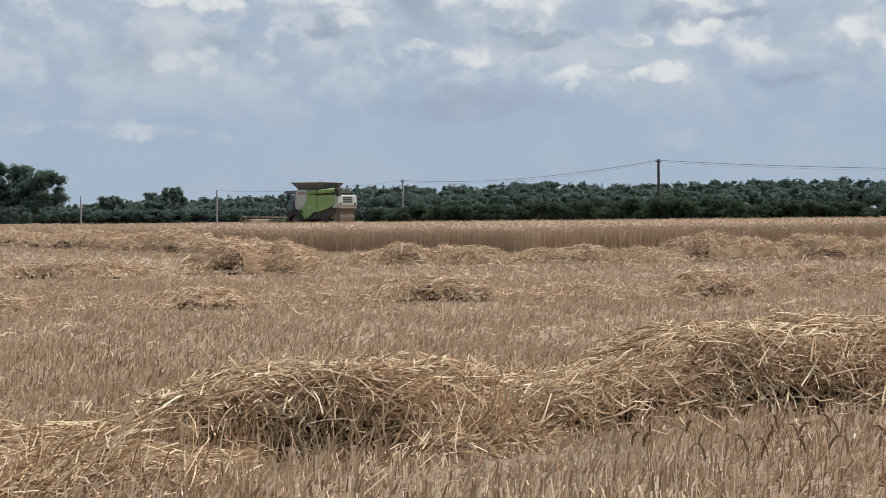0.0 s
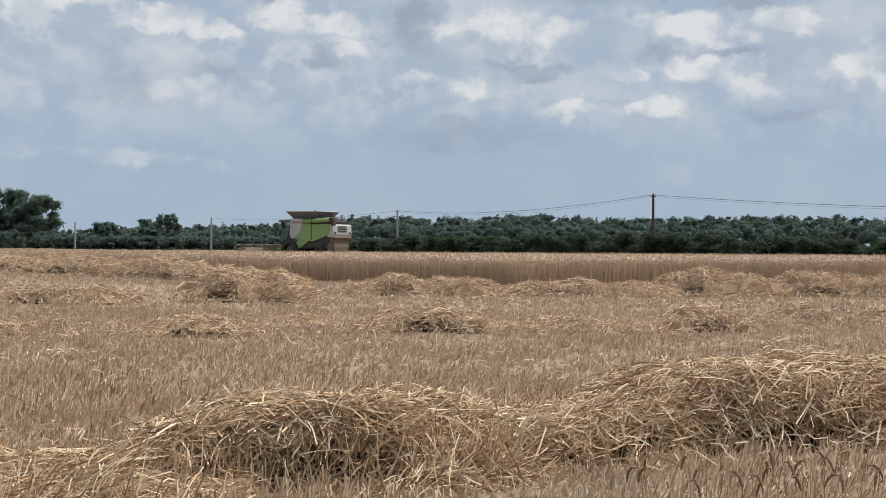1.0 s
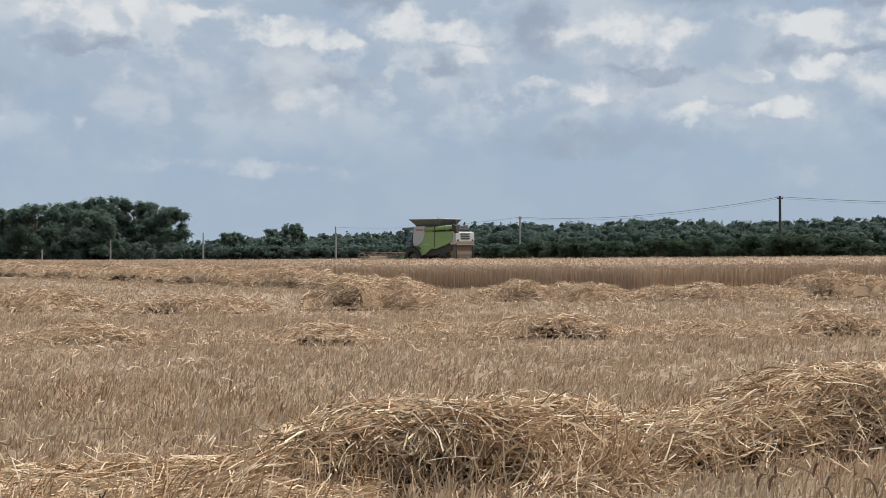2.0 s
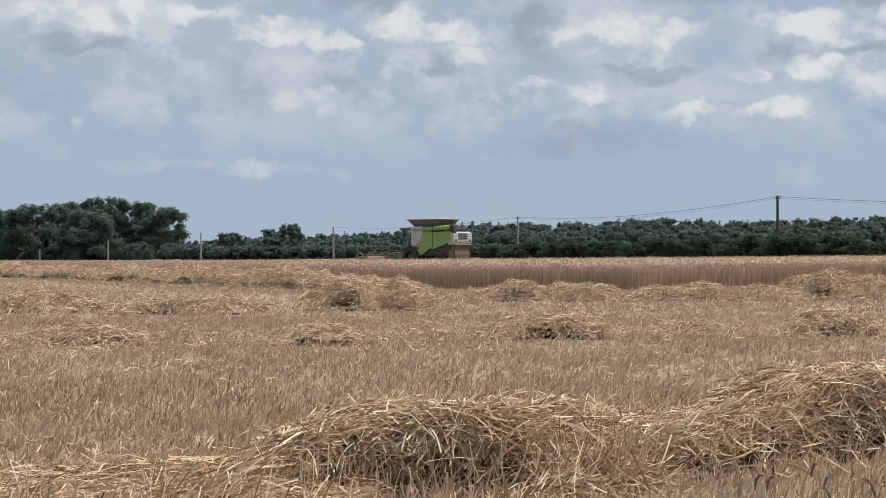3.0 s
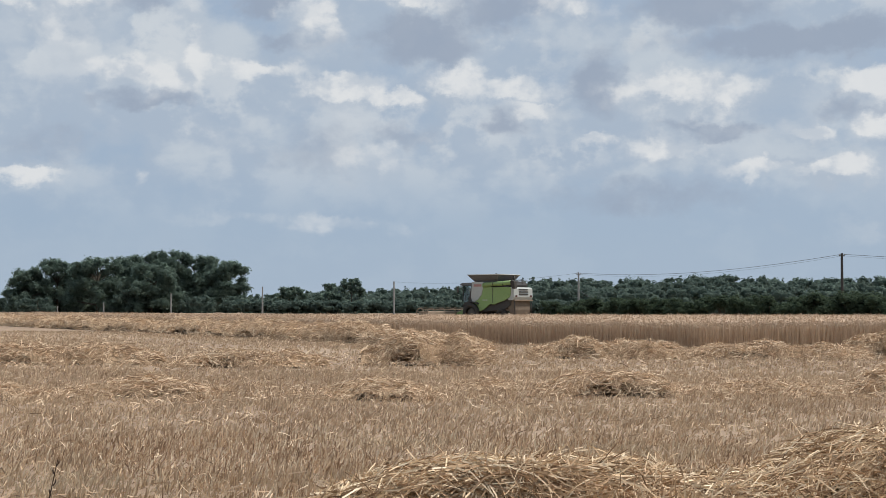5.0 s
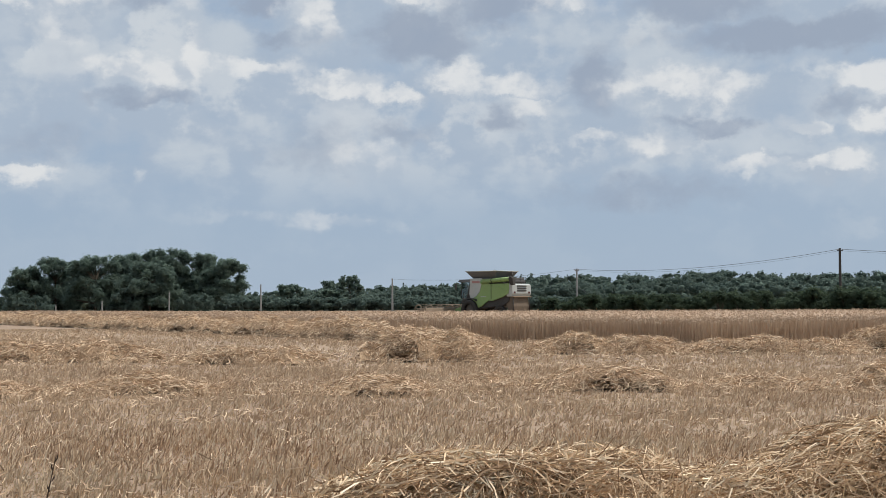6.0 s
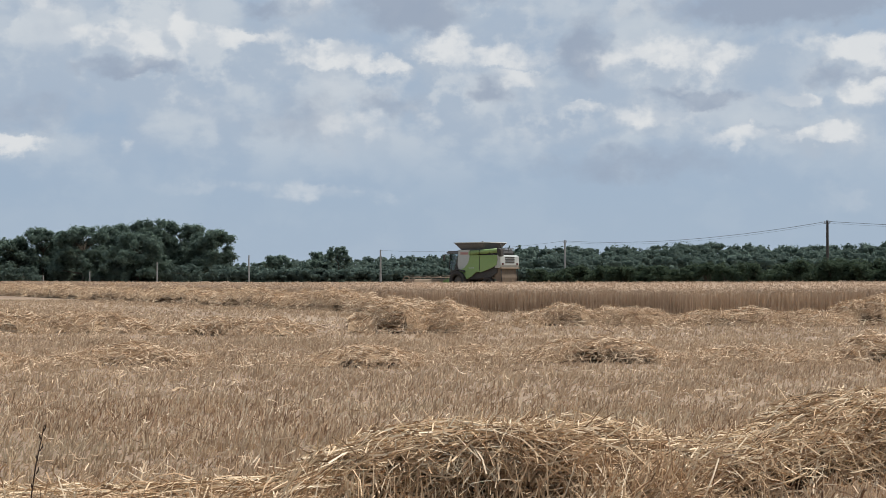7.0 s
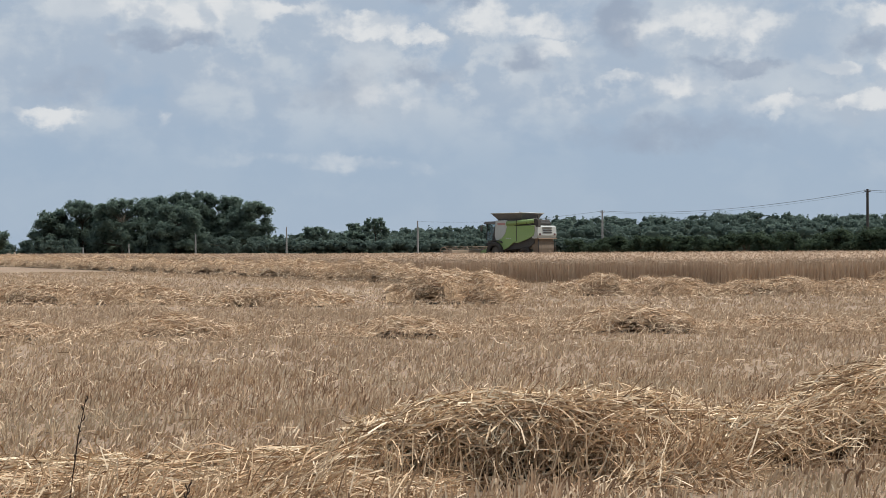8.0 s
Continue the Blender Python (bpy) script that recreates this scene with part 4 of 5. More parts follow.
def build_hedge():
    r = rng(360)
    kinds = []
    for i in range(5):
        root = new("hedge_shrub")
        bm = bmesh.new()
        centres, radii = [], []
        for q in range(18):
            a = tau * q / 18
            c = (cos(a) * r.uniform(0.3, 2.4), sin(a) * r.uniform(0.2, 1.2), 0.5 + 2.2 * r.random())
            centres.append(c)
            radii.append(r.uniform(0.65, 1.15))
            limb(bm, (c[0] * 0.4, c[1] * 0.2, -0.1), c, 0.06, 0.02, 5)
        part("stems", bm, BARK, root)
        v, f = joined(leaf_cloud(r, *crumbled(r, centres, radii, 8), 130, 0.115, 0.8, 0.15, 0.95), leaf_cloud(r, centres, radii, 150, 0.13, 0.85, 0.4, 0.5), leafy_mass(r, centres, radii, 0.5))
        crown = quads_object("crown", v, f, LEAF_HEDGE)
        crown.parent = root
        tagged(root, "dense dark green hedgerow shrub behind the wheat", "shrub", "hedgerow")
        kinds.append(root)
    used = set()
    u = -0.045
    i = 0
    while u < 0.41:
        d = float(hedge_y(u))
        line = np.interp(u, [-0.05, -0.02, 0.02, 0.06, 0.12, 0.135, 0.16, 0.2, 0.3, 0.42], [0.007, 0.0095, 0.0105, 0.0113, 0.0128, 0.0165, 0.0150, 0.0122, 0.0110, 0.011])
        h = (1.6 + line * d * r.uniform(0.93, 1.05) - 0.25) / 3.75
        k = kinds[i % 5]
        wide = r.uniform(0.9, 1.25)
        m = pose(u * d, d + r.normal() * 1.0, float(ground_z(u * d, d)), 0, 0, r.uniform(0, 25) + (180 if i % 2 else 0))
        if i < 5:
            k.scale = (wide, wide, h)
            k.matrix_basis = m @ Matrix.Diagonal((wide, wide, h, 1))
        else:
            c = copy_thing(k, m)
            c.scale = (wide, wide, h)
        u += 2.6 * wide / d
        i += 1


build_trees()
build_woods()
build_hedge()

# ---------------------------------------------------------------- poles and wires

POLE_WOOD = material("pole_wood", [(0.035, 0.032, 0.03), (0.07, 0.062, 0.055)], 0.85, island=False, scale=0.8, patch=0.4, bump=0.4, bump_scale=18, stretch=(1, 1, 0.1))
POLE_PALE = material("pole_pale", [(0.20, 0.20, 0.19), (0.29, 0.285, 0.27)], 0.85, island=False, scale=0.8, patch=0.3, bump=0.4, bump_scale=18, stretch=(1, 1, 0.1))
WIRE = material("wire", [(0.10, 0.11, 0.12), (0.14, 0.15, 0.16)], 0.5, island=False, scale=2)
CERAMIC = material("ceramic", [(0.30, 0.28, 0.26), (0.4, 0.38, 0.35)], 0.3, island=False, scale=5)
# side slope, distance, top height, thickness
POLES = [(0.1449, 162, 7.6, 0.17), (-0.0316, 223, 7.1, 0.17), (-0.160, 294, 7.1, 0.20), (-0.254, 362, 7.1, 0.22), (-0.3207, 395, 5.75, 0.22), (-0.3704, 390, 3.2, 0.2), (-0.4049, 388, 2.2, 0.2)]


def telegraph_pole(u, d, top, thick, mat, label, fittings, stay=0.0):
    x = u * d
    z0 = float(ground_z(x, d))
    root = new("telegraph_pole")
    bm = bmesh.new()
    limb(bm, (0, 0, -0.3), (0, 0, top - z0), thick * 1.1, thick * 0.75, 10)
    part("shaft", bm, mat, root)
    if fittings:
        bm = bmesh.new()
        limb(bm, (-0.32, 0, top - z0 - 0.28), (0.32, 0, top - z0 - 0.28), 0.06, 0.06, 6)
        part("crossarm", bm, mat, root)
        for s in (-0.28, 0.28):
            bm = bmesh.new()
            limb(bm, (s, 0, top - z0 - 0.22), (s, 0, top - z0 - 0.06), 0.06, 0.04, 8)
            part("insulator", bm, CERAMIC, root, "glazed insulator")
    if stay:
        bm = bmesh.new()
        limb(bm, (0.05, 0, (top - z0) * 0.62), (stay, -0.5, 0.0), 0.022, 0.022, 5)
        part("stay_wire", bm, WIRE, root, "slanting stay wire")
    root.matrix_basis = pose(x, d, z0)
    tagged(root, label, "pole", "poles along the field")
    return (x, d, top - 0.1)


tips = []
for i, (u, d, top, thick) in enumerate(POLES):
    tips.append(telegraph_pole(u, d, top, thick, POLE_WOOD if i == 0 else POLE_PALE, "dark wooden telegraph pole above the hedge" if i == 0 else "weathered grey telegraph pole beyond the wheat", i < 2, 5.5 if i == 1 else 0.0))


def wire(a, b, sag, thick=0.025):
    cu = bpy.data.curves.new("overhead_wire", "CURVE")
    cu.dimensions, cu.bevel_depth, cu.bevel_resolution = "3D", thick, 1
    sp = cu.splines.new("POLY")
    n = 24
    sp.points.add(n)
    for i in range(n + 1):
        t = i / n
        p = Vector(a).lerp(Vector(b), t)
        sp.points[i].co = (p.x, p.y, p.z - sag * 4 * t * (1 - t), 1)
    cu.materials.append(WIRE)
    tagged(new("overhead_wire", cu), "thin dark overhead wire sagging between poles", "wire", "overhead wires")


right = (0.40 * 105, 105.0, 4.5)
wire(right, tips[0], 0.25)
wire(tips[0], tips[1], 1.0)
wire(tips[1], tips[2], 0.8, 0.02)
lower = [(x, y, z - 0.18) for x, y, z in tips]
wire((right[0], right[1], right[2] - 0.16), lower[0], 0.27, 0.010)
wire(lower[0], lower[1], 1.08, 0.010)

# ---------------------------------------------------------------- combine harvester
# local axes: x ahead, y to the machine's left, z up

GREEN = material("green_paint", [(0.165, 0.262, 0.085), (0.205, 0.305, 0.11)], 0.45, island=False, scale=0.6, patch=0.3, patches=(0.22, 0.26, 0.11), spec=0.4, bump_scale=6)
WHITE = material("grey_white_paint", [(0.32, 0.34, 0.32), (0.39, 0.41, 0.385)], 0.45, island=False, scale=0.7, patch=0.35, patches=(0.33, 0.31, 0.27), spec=0.4, bump_scale=6)
DARK = material("dark_steel", [(0.025, 0.025, 0.025), (0.06, 0.055, 0.05)], 0.6, island=False, scale=1.5, patch=0.3, patches=(0.06, 0.053, 0.042), bump_scale=8)
RUBBER = material("tyre_rubber", [(0.022, 0.021, 0.02), (0.05, 0.046, 0.04)], 0.85, island=False, scale=2.0, patch=0.35, patches=(0.06, 0.05, 0.038), bump=0.4, bump_scale=20)
RIM = material("rim_paint", [(0.05, 0.048, 0.042), (0.09, 0.08, 0.065)], 0.5, island=False, scale=2.0, patch=0.4, patches=(0.14, 0.11, 0.08))
DUSTY = material("dusty_steel", [(0.20, 0.15, 0.105), (0.30, 0.235, 0.17)], 0.75, island=False, scale=1.2, patch=0.4, patches=(0.17, 0.13, 0.09), bump_scale=6)
TANK = material("grain_tank_steel", [(0.105, 0.108, 0.11), (0.15, 0.152, 0.152)], 0.6, island=False, scale=1.2, patch=0.4, patches=(0.09, 0.088, 0.082), bump_scale=6)
# darker than DUSTY: the shade under the rear hood is put into it
SHADED_CHUTE = material("shaded_dusty_chute", [(0.095, 0.072, 0.054), (0.15, 0.115, 0.085)], 0.85, island=False, scale=2.0, patch=0.4, patches=(0.19, 0.145, 0.10), bump=0.3, bump_scale=10)
REDMARK = material("red_mark", [(0.30, 0.16, 0.14), (0.34, 0.19, 0.17)], 0.5, island=False, scale=3)
AMBER = material("amber_lens", [(0.70, 0.25, 0.02), (0.75, 0.3, 0.03)], 0.25, island=False, scale=3)
REDLENS = material("red_lens", [(0.075, 0.03, 0.027), (0.10, 0.035, 0.03)], 0.25, island=False, scale=3)


def clear_glass(name, tint, gloss):
    m = bpy.data.materials.new(name)
    m.use_nodes = True
    nt = m.node_tree
    through_it, shine = nt.nodes.new("ShaderNodeBsdfTransparent"), nt.nodes.new("ShaderNodeBsdfGlossy")
    mix = nt.nodes.new("ShaderNodeMixShader")
    through_it.inputs[0].default_value = (*tint, 1)
    shine.inputs["Roughness"].default_value = 0.05
    mix.inputs[0].default_value = gloss
    nt.links.new(through_it.outputs[0], mix.inputs[1])
    nt.links.new(shine.outputs[0], mix.inputs[2])
    nt.links.new(mix.outputs[0], nt.nodes["Material Output"].inputs[0])
    return m


GLASS = clear_glass("tinted_glass", (0.62, 0.68, 0.68), 0.10)


def softened(bm, width=0.03):
    bmesh.ops.bevel(bm, geom=list(bm.edges), offset=width, segments=2, affect="EDGES", profile=0.6)
    return bm


def prism(profile, y0, y1, bevel=0.03, top_in=0.0):
    """A plate or body cut to a side profile of (x, z) and y0 to y1 wide."""
    bm = bmesh.new()
    a = [bm.verts.new((x, y0, z)) for x, z in profile]
    b = [bm.verts.new((x, y1, z)) for x, z in profile]
    n = len(profile)
    bm.faces.new(a)
    bm.faces.new(b[::-1])
    for i in range(n):
        bm.faces.new((a[i], b[i], b[(i + 1) % n], a[(i + 1) % n]))
    bmesh.ops.recalc_face_normals(bm, faces=bm.faces)
    return softened(bm, bevel) if bevel else bm


def block(x0, x1, y0, y1, z0, z1, bevel=0.03):
    return prism([(x0, z0), (x1, z0), (x1, z1), (x0, z1)], y0, y1, bevel)


def tube(a, b, ra, rb=None, sides=18, caps=True):
    bm = bmesh.new()
    rb = ra if rb is None else rb
    a, b = Vector(a), Vector(b)
    q = (b - a).to_track_quat("Z", "Y")
    rings = [[bm.verts.new(p + q @ Vector((cos(tau * i / sides) * k, sin(tau * i / sides) * k, 0))) for i in range(sides)] for p, k in ((a, ra), (b, rb))]
    for i in range(sides):
        f = bm.faces.new((rings[0][i], rings[0][(i + 1) % sides], rings[1][(i + 1) % sides], rings[1][i]))
        f.smooth = True
    if caps:
        bm.faces.new(rings[0][::-1])
        bm.faces.new(rings[1])
    return bm


def lathe_y(profile, centre, sides=36):
    """A wheel-like body turned about the y axis; profile rows of (y, radius)."""
    bm = bmesh.new()
    cx, cy, cz = centre
    rings = [[bm.verts.new((cx + cos(tau * i / sides) * k, cy + y, cz + sin(tau * i / sides) * k)) for i in range(sides)] for y, k in profile]
    for p, q in zip(rings, rings[1:]):
        for i in range(sides):
            bm.faces.new((p[i], p[(i + 1) % sides], q[(i + 1) % sides], q[i]))
    bmesh.ops.recalc_face_normals(bm, faces=bm.faces)
    return bm


def wheel(parent, x, y, radius, width, side):
    w = part("wheel", lathe_y([(-width * 0.2, 0.12), (-width * 0.2, 0.2), (width * 0.1, 0.22), (width * 0.1, 0.10)], (x, y, radius), 20), DARK, parent, "dark wheel hub")
    k = radius
    tyre = lathe_y([(-width * 0.38, k * 0.58), (-width * 0.5, k * 0.72), (-width * 0.5, k * 0.9), (-width * 0.42, k * 0.97), (0, k), (width * 0.42, k * 0.97), (width * 0.5, k * 0.9), (width * 0.5, k * 0.72), (width * 0.38, k * 0.58)], (x, y, k))
    for i in range(22):
        a = tau * i / 22
        for s in (-1, 1):
            a2 = a + (0.14 if s > 0 else 0)
            m = Matrix.Translation((x, y + s * width * 0.22, k)) @ Matrix.Rotation(-a2, 4, "Y") @ Matrix.Translation((k * 0.985, 0, 0)) @ Matrix.Rotation(s * 0.5, 4, "X") @ Matrix.Diagonal((0.07, width * 0.46, 0.07, 1))
            bmesh.ops.create_cube(tyre, size=1.0, matrix=m)
    part("tyre", tyre, RUBBER, w, "dusty black lugged tyre")
    part("rim", lathe_y([(-width * 0.4, k * 0.6), (-width * 0.3, k * 0.55), (side * width * 0.1, k * 0.5), (side * width * 0.16, k * 0.2), (side * width * 0.2, k * 0.05)], (x, y, k), 28), RIM, w, "dusty dark rim")
    return w


def build_combine():
    root = new("combine_harvester")
    # chassis and threshing body, kept inside the panels
    part("body", prism([(-3.3, 1.75), (-2.6, 1.35), (0.2, 1.1), (1.6, 1.0), (2.0, 1.7), (1.5, 3.7), (-2.2, 3.7), (-3.4, 3.3)], -1.45, 1.45, 0.05), DARK, root, "dark inner body")
    part("axle", tube((1.3, -1.7, 0.95), (1.3, 1.7, 0.95), 0.18), DARK, root)
    part("rear_axle", tube((-2.2, -1.4, 0.65), (-2.2, 1.4, 0.65), 0.11), DARK, root)
    for s in (1, -1):
        side = part("side_panel", prism([(-0.15, 3.5), (-0.9, 3.5), (-1.05, 3.42), (-3.4, 3.42), (-3.45, 2.95), (-3.35, 2.5), (-2.6, 2.15), (-1.9, 1.95), (-1.4, 1.8), (-0.9, 1.85), (-0.2, 1.35), (0.45, 1.12), (0.9, 1.5), (1.24, 1.95), (0.55, 2.25), (0.1, 2.7)], 1.5 * s, 1.64 * s, 0.03), GREEN, root, "bright green side panel")
        part("panel_seam", block(-1.32, -1.26, 1.635 * s, 1.665 * s, 1.95, 3.38, 0.008), DARK, side)
        part("panel_ridge", prism([(-2.1, 3.2), (-3.2, 2.75), (-3.2, 2.68), (-2.1, 3.12)], 1.635 * s, 1.675 * s, 0.01), GREEN, side)
        for q in range(3):
            part("badge", block(-0.62 + 0.22 * q, -0.46 + 0.22 * q, 1.64 * s, 1.652 * s, 2.18, 2.27, 0.004), WHITE, side, "small pale badge")
        front = part("front_panel", prism([(1.3, 3.95), (-0.1, 3.95), (-0.13, 3.5), (0.12, 2.7), (0.57, 2.25), (1.24, 1.96), (1.42, 2.5)], 1.49 * s, 1.63 * s, 0.03), WHITE, root, "pale grey side panel behind the cab")
        part("marking", block(0.12, 1.05, 1.63 * s, 1.642 * s, 3.5, 3.72, 0.004), REDMARK, front, "faded red marking bar")
        wheel(root, 1.3, 1.62 * s, 0.97, 0.72, s)
        wheel(root, -2.2, 1.35 * s, 0.68, 0.45, s)
        part("mudguard", prism([(0.4, 1.85), (0.55, 2.02), (1.3, 2.12), (2.05, 2.0), (2.25, 1.75), (2.18, 1.72), (1.3, 2.03), (0.6, 1.92), (0.48, 1.8)], 1.3 * s, 1.85 * s, 0.01), DARK, root, "black front mudguard")
    # cab
    cab = part("cab", prism([(1.5, 1.75), (2.75, 1.75), (2.95, 2.2), (2.8, 3.62), (1.5, 3.62)], -0.95, 0.95, 0.05), GLASS, root, "tinted see-through cab glazing")
    part("roof", prism([(1.35, 3.62), (3.15, 3.62), (3.25, 3.72), (3.0, 3.88), (1.45, 3.9)], -1.12, 1.12, 0.05), TANK, cab, "grey cab roof with visor")
    for s in (1, -1):
        part("pillar", tube((2.97, 0.95 * s, 2.15), (2.82, 0.95 * s, 3.65), 0.045, sides=8), DARK, cab)
        part("pillar", tube((1.55, 0.97 * s, 1.8), (1.55, 0.97 * s, 3.65), 0.06, sides=8), DARK, cab)
        arm = part("mirror_arm", tube((3.0, 0.95 * s, 3.55), (3.15, 1.55 * s, 3.5), 0.025, sides=8), DARK, cab)
        part("mirror", block(3.1, 3.18, 1.42 * s, 1.68 * s, 2.95, 3.5, 0.02), DARK, arm, "black side mirror")
        for q in range(2):
            part("work_lamp", tube((3.2, (0.45 + 0.4 * q) * s, 3.72), (3.3, (0.45 + 0.4 * q) * s, 3.72), 0.07, sides=12), WHITE, cab)
    part("floor", block(1.4, 2.95, -1.0, 1.0, 1.6, 1.78, 0.03), DARK, cab)
    part("cab_rear_wall", block(1.44, 1.5, -0.95, 0.95, 1.78, 3.6, 0.01), DARK, cab)
    part("driver_seat", prism([(1.7, 1.85), (2.2, 1.85), (2.25, 2.3), (1.95, 2.35), (1.85, 2.95), (1.72, 2.95), (1.66, 2.2)], -0.26, 0.26, 0.04), RUBBER, cab, "empty black driver seat")
    part("steering_column", tube((2.72, 0.0, 1.78), (2.5, 0.0, 2.5), 0.05, sides=8), DARK, cab)
    part("steering_wheel", lathe_y([(-0.02, 0.17), (-0.02, 0.21), (0.02, 0.21), (0.02, 0.17)], (2.48, 0.0, 2.55), 16), RUBBER, cab)
    beacon = part("beacon", tube((1.6, 0.7, 3.9), (1.6, 0.7, 4.08), 0.07, 0.05, 12), AMBER, cab, "amber beacon")
    for q in range(5):
        part("ladder_rung", tube((2.25 - 0.05 * q, 1.25, 0.55 + 0.28 * q), (2.25 - 0.05 * q, 1.75, 0.55 + 0.28 * q), 0.03, sides=8), DARK, root)
    for y in (1.25, 1.75):
        part("ladder_rail", tube((2.3, y, 0.4), (2.0, y, 2.6), 0.025, sides=8), DARK, root)
    # grain tank with its flaps swung open
    part("tank_wall", block(-1.75, 1.2, -1.4, 1.4, 3.55, 3.98, 0.04), TANK, root, "grain tank wall")
    lo, hi = (-1.6, 1.15, -1.3, 1.3, 3.95), (-2.1, 1.7, -1.85, 1.85, 4.62)

    def flap(a, b, c, d):
        bm = bmesh.new()
        n = (Vector(b) - Vector(a)).cross(Vector(d) - Vector(a)).normalized() * 0.04
        vs = [bm.verts.new(Vector(p)) for p in (a, b, c, d)] + [bm.verts.new(Vector(p) + n) for p in (a, b, c, d)]
        for f in ((0, 1, 2, 3), (7, 6, 5, 4), (0, 4, 5, 1), (1, 5, 6, 2), (2, 6, 7, 3), (3, 7, 4, 0)):
            bm.faces.new([vs[i] for i in f])
        bmesh.ops.recalc_face_normals(bm, faces=bm.faces)
        t = part("tank_flap", bm, TANK, root, "opened grain tank flap")
        for k in (0.25, 0.5, 0.75):
            p, q = Vector(a).lerp(Vector(b), k), Vector(d).lerp(Vector(c), k)
            part("flap_rib", tube(p + n * 0.8, q + n * 0.8, 0.03, sides=6), DARK, t)
        part("flap_rim", tube(Vector(d), Vector(c), 0.045, sides=8), WHITE, t, "pale flap rim")

    l0, l1, l2, l3, lz = lo
    h0, h1, h2, h3, hz = hi
    flap((l0, l3, lz), (l1, l3, lz), (h1, h3, hz), (h0, h3, hz))
    flap((l1, l2, lz), (l0, l2, lz), (h0, h2, hz), (h1, h2, hz))
    flap((l1, l3, lz), (l1, l2, lz), (h1, h2, hz), (h1, h3, hz))
    flap((l0, l2, lz), (l0, l3, lz), (h0, h3, hz), (h0, h2, hz))
    part("tank_auger", tube((-0.2, 0.0, 3.9), (-0.55, 0.0, 4.75), 0.12), DARK, root, "dark filling auger")
    # unloading auger, folded back along the left side
    auger = part("unloading_auger", tube((-0.25, 1.62, 3.66), (-3.75, 1.72, 3.86), 0.21, 0.20, 24), GREEN, root, "green unloading tube folded back")
    part("spout", prism([(-3.55, 3.95), (-3.7, 4.08), (-4.05, 3.95), (-4.15, 3.3), (-3.85, 3.25), (-3.65, 3.6)], 1.5, 1.92, 0.05), RUBBER, auger, "black rubber spout")
    part("elbow", tube((-0.25, 1.62, 3.66), (0.05, 1.3, 3.5), 0.23, 0.25, 20), GREEN, auger)
    for x in (-1.4, -2.6):
        part("clamp", tube((x, 1.66 , 3.71 + (-x - 0.8) * 0.045), (x - 0.07, 1.66, 3.713 + (-x - 0.8) * 0.045), 0.23, sides=24), DARK, auger)
    # engine deck
    part("engine_hood", prism([(-1.8, 3.4), (-3.3, 3.4), (-3.4, 3.62), (-3.2, 3.98), (-1.85, 4.0)], -1.25, 1.2, 0.06), DARK, root, "black engine hood")
    part("exhaust", tube((-2.1, -0.8, 3.9), (-2.1, -0.8, 4.5), 0.07, sides=12), DARK, root)
    rail = part("handrail", tube((-3.35, -1.3, 4.05), (-3.35, 1.3, 4.05), 0.025, sides=8), DARK, root)
    for y in (-1.3, -0.45, 0.45, 1.3):
        part("rail_post", tube((-3.35, y, 3.4), (-3.35, y, 4.05), 0.022, sides=8), DARK, rail)
    # rear hood with louvres, straw chute below
    rear = part("rear_hood", prism([(-3.1, 2.2), (-3.1, 3.42), (-3.55, 3.42), (-3.78, 3.3), (-3.82, 2.5), (-3.68, 2.2)], -1.58, 1.58, 0.06), WHITE, root, "pale grey rear hood")
    for z in (3.2, 2.98, 2.76):
        part("louvre", block(-3.86, -3.74, -0.75, 0.75, z - 0.05, z + 0.05, 0.015), DARK, rear, "dark louvre slot")
    for s in (1, -1):
        part("tail_lamp", block(-3.86, -3.76, 1.22 * s - 0.13, 1.22 * s + 0.13, 2.5, 2.68, 0.02), REDLENS, rear, "red tail lamp")
    part("bumper", block(-3.9, -3.7, -1.5, 1.5, 2.14, 2.26, 0.02), DUSTY, rear)
    part("straw_chute", prism([(-2.75, 2.3), (-3.6, 2.3), (-3.72, 1.3), (-3.62, 0.75), (-3.2, 0.9), (-2.85, 1.5)], -1.35, 1.35, 0.06), SHADED_CHUTE, root, "dusty brown straw chute, colour darkened for the hood's shade")
    for s in (1, -1):
        part("chute_post", tube((-3.74, 1.38 * s, 2.2), (-3.78, 1.38 * s, 0.8), 0.05, sides=8), DARK, root)
    part("feeder_house", prism([(1.7, 1.0), (1.9, 1.75), (3.9, 1.0), (3.9, 0.35), (3.6, 0.3)], -0.8, 0.8, 0.04), GREEN, root)
    # cutting header
    head = part("header_back", prism([(3.85, 0.15), (3.95, 1.15), (4.05, 1.2), (4.12, 0.2)], -5.3, 5.3, 0.02), DUSTY, root, "dusty header back sheet")
    part("header_table", prism([(4.05, 0.1), (4.05, 0.2), (5.2, 0.14), (5.3, 0.08)], -5.3, 5.3, 0.01), DUSTY, head)
    part("header_auger", tube((4.5, -5.2, 0.5), (4.5, 5.2, 0.5), 0.22), DARK, head)
    for s in (1, -1):
        part("divider", prism([(3.85, 0.1), (3.85, 1.15), (4.9, 0.95), (6.3, 0.15), (6.3, 0.08)], 5.3 * s, 5.42 * s, 0.02), DUSTY, head, "dusty pointed crop divider")
    reel = part("reel", tube((5.1, -5.2, 1.0), (5.1, 5.2, 1.0), 0.07, sides=10), DUSTY, head, "slatted reel")
    for i in range(6):
        a = tau * i / 6 + 0.3
        bx, bz = 5.1 + cos(a) * 0.48, 1.0 + sin(a) * 0.48
        bat = part("reel_bat", tube((bx, -5.15, bz), (bx, 5.15, bz), 0.03, sides=6), DUSTY, reel)
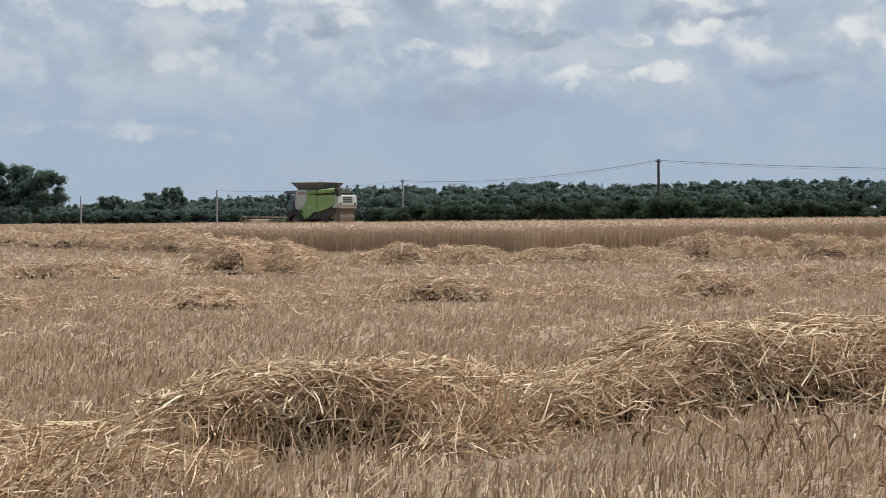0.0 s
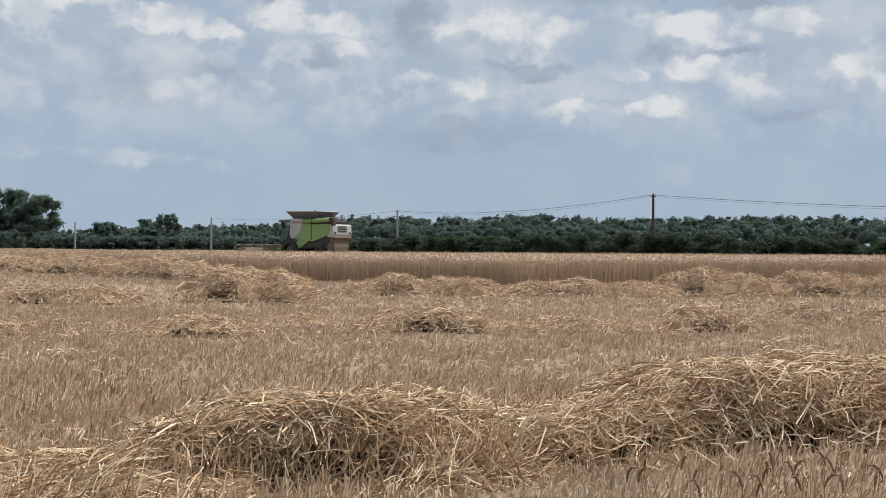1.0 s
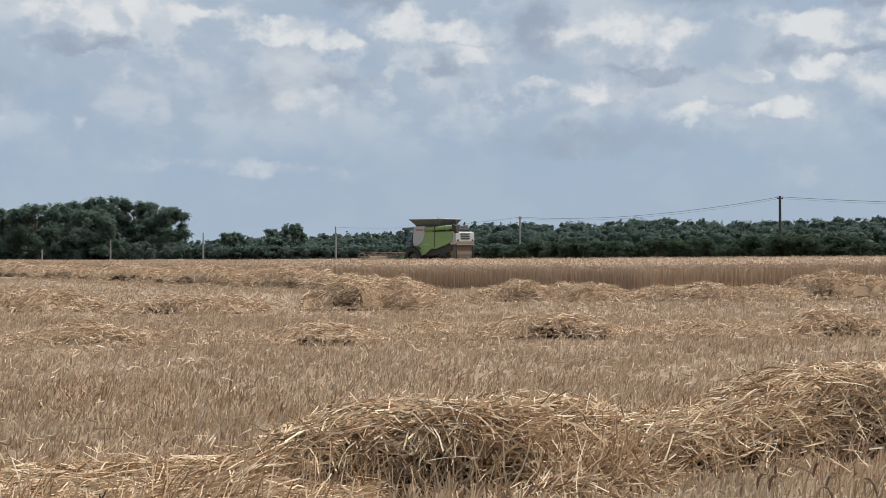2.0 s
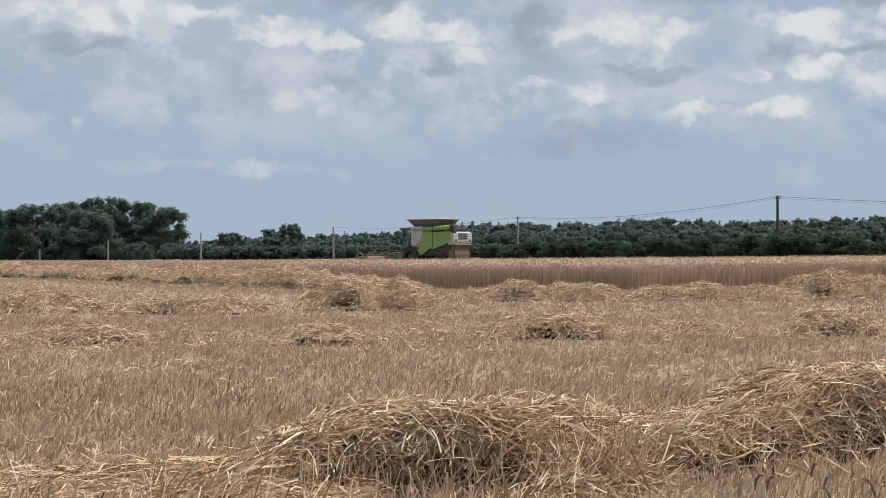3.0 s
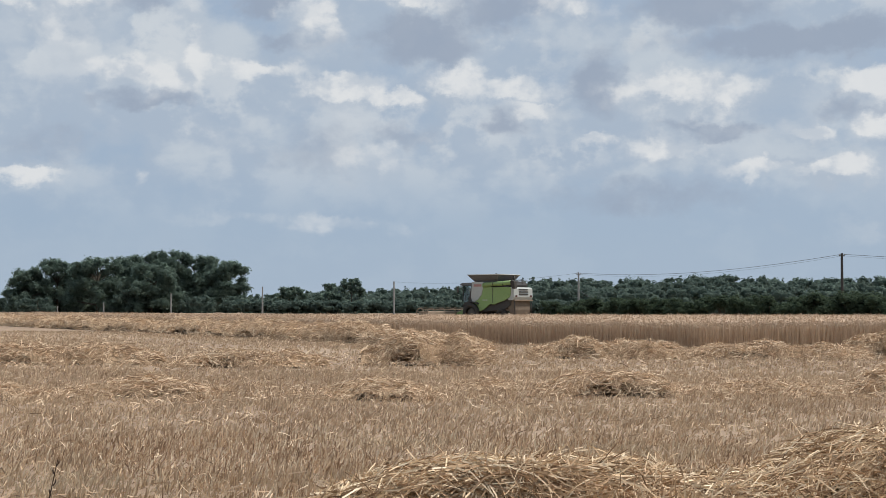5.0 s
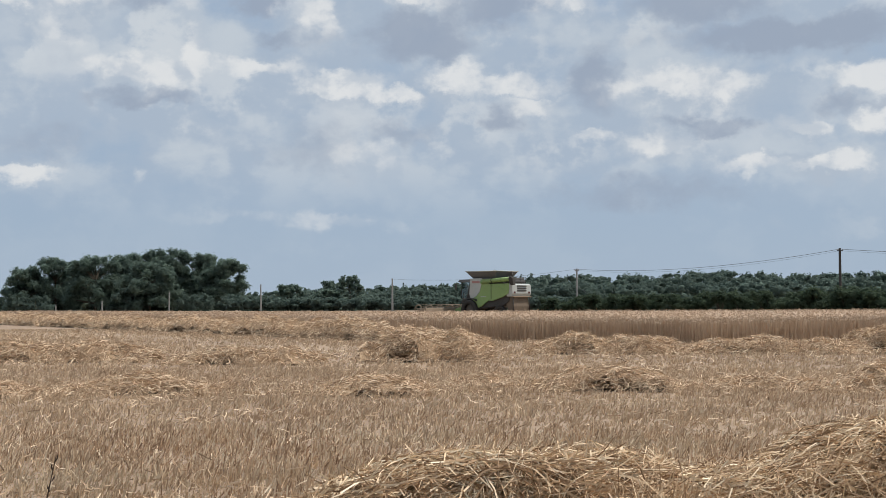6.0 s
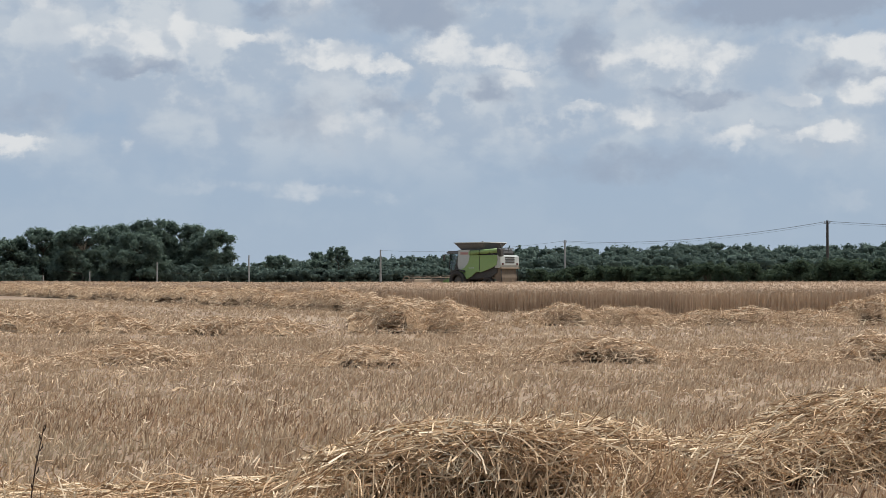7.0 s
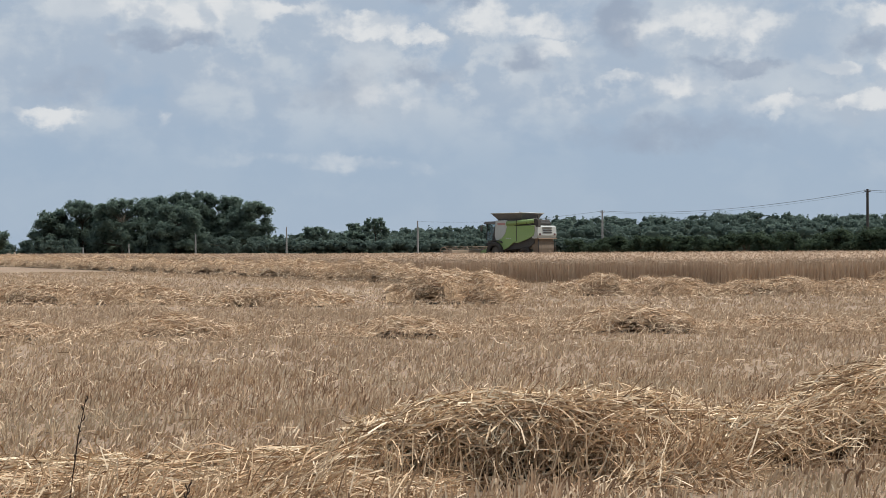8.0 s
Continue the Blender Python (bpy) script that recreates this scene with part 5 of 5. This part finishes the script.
    for y in np.linspace(-5.1, 5.1, 7):
        part("reel_spider", lathe_y([(-0.02, 0.4), (-0.02, 0.5), (0.02, 0.5), (0.02, 0.4)], (5.1, float(y), 1.0), 12), DUSTY, reel)
    for s in (1, -1):
        part("reel_arm", tube((3.95, 5.25 * s, 1.2), (5.1, 5.25 * s, 1.02), 0.05, sides=8), DUSTY, head)
    tagged(root, "green and grey combine harvester with opened grain tank flaps", "combine harvester")
    x, d = COMBINE
    root.matrix_basis = pose(x, d, float(ground_z(x, d)), 0, 0, 180 - 31) @ Matrix.Diagonal((0.955, 0.97, 1.0, 1.0))
    return root


COMBINE = (-12.58, 138.0)
build_combine()

# ---------------------------------------------------------------- single stems near the camera

WEED = material("weed_stem", [(0.03, 0.02, 0.014), (0.07, 0.045, 0.03)], 0.9, island=False, scale=6, bump_scale=60)
EAR = material("dark_ear", [(0.16, 0.098, 0.06), (0.28, 0.18, 0.11)], 0.9, island=False, scale=9, bump=0.6, bump_scale=90)
STEM = material("dry_stem", [(0.34, 0.21, 0.12), (0.46, 0.31, 0.18)], 0.8, island=False, scale=9, bump_scale=60)


def chain(points, radii, sides=6):
    bm = bmesh.new()
    for (a, b), (ra, rb) in zip(zip(points, points[1:]), zip(radii, radii[1:])):
        limb(bm, a, b, ra, rb, sides)
    return bm


def weed(x, y, h, lean):
    root = new("dry_weed_stem")
    pts = [(0, 0, -0.02), (lean * 0.3, 0.01, h * 0.35), (lean * 0.62, -0.005, h * 0.68), (lean, 0.0, h)]
    part("stem", chain(pts, [0.0048, 0.0042, 0.0042, 0.0022]), WEED, root)
    for q, z in enumerate((0.5, 0.62, 0.72, 0.8, 0.88, 0.95)):
        s = 1 if q % 2 else -1
        part("seed_head", chain([(lean * z, 0, h * z), (lean * z + 0.012 * s, 0.004, h * z + 0.02), (lean * z + 0.014 * s, 0.004, h * z + 0.04)], [0.003, 0.005, 0.0015]), WEED, root)
    root.location = (x, y, float(ground_z(x, y)))
    tagged(root, "thin dark dead weed stem standing in the straw", "weed", "dead weed stems")


weed(-3.36, 8.0, 0.74, 0.13)
weed(-2.58, 7.7, 0.30, 0.06)


def bent_stalk():
    root = new("wheat_stalk")
    part("stem", chain([(0, 0, 0), (0.01, 0, 0.2), (0.03, 0, 0.30), (0.06, 0, 0.335)], [0.004, 0.0035, 0.003, 0.003], 5), STEM, root)
    part("ear", chain([(0.06, 0, 0.335), (0.09, 0, 0.335), (0.115, 0, 0.31), (0.13, 0, 0.27), (0.135, 0, 0.245)], [0.004, 0.008, 0.009, 0.007, 0.003], 6), EAR, root, "dark drooping ear")
    tagged(root, "uncut wheat stalk with a dark drooping ear", "wheat stalk", "uncut stalks in the stubble")
    return root


def build_stalks():
    r = rng(77)
    first = bent_stalk()
    spots = [(0.140, 8.6), (0.146, 8.4), (0.152, 8.3), (0.182, 8.5), (0.206, 8.2), (0.226, 8.9), (0.235, 8.3), (0.242, 8.0), (0.255, 8.9), (0.259, 8.6), (0.266, 8.8), (0.221, 7.8), (0.300, 8.4), (0.318, 8.8), (0.335, 8.1), (0.28, 8.1), (0.16, 8.0), (0.19, 8.3), (0.213, 8.6), (0.248, 8.4), (0.27, 8.2), (0.29, 8.7), (0.312, 8.2), (0.172, 8.7), (0.232, 8.6)]
    for i, (u, d) in enumerate(spots):
        m = pose(u * d, d, float(ground_z(u * d, d)), r.normal() * 6, r.normal() * 6, r.uniform(0, 360))
        if i == 0:
            first.matrix_basis = m
        else:
            copy_thing(first, m)


build_stalks()
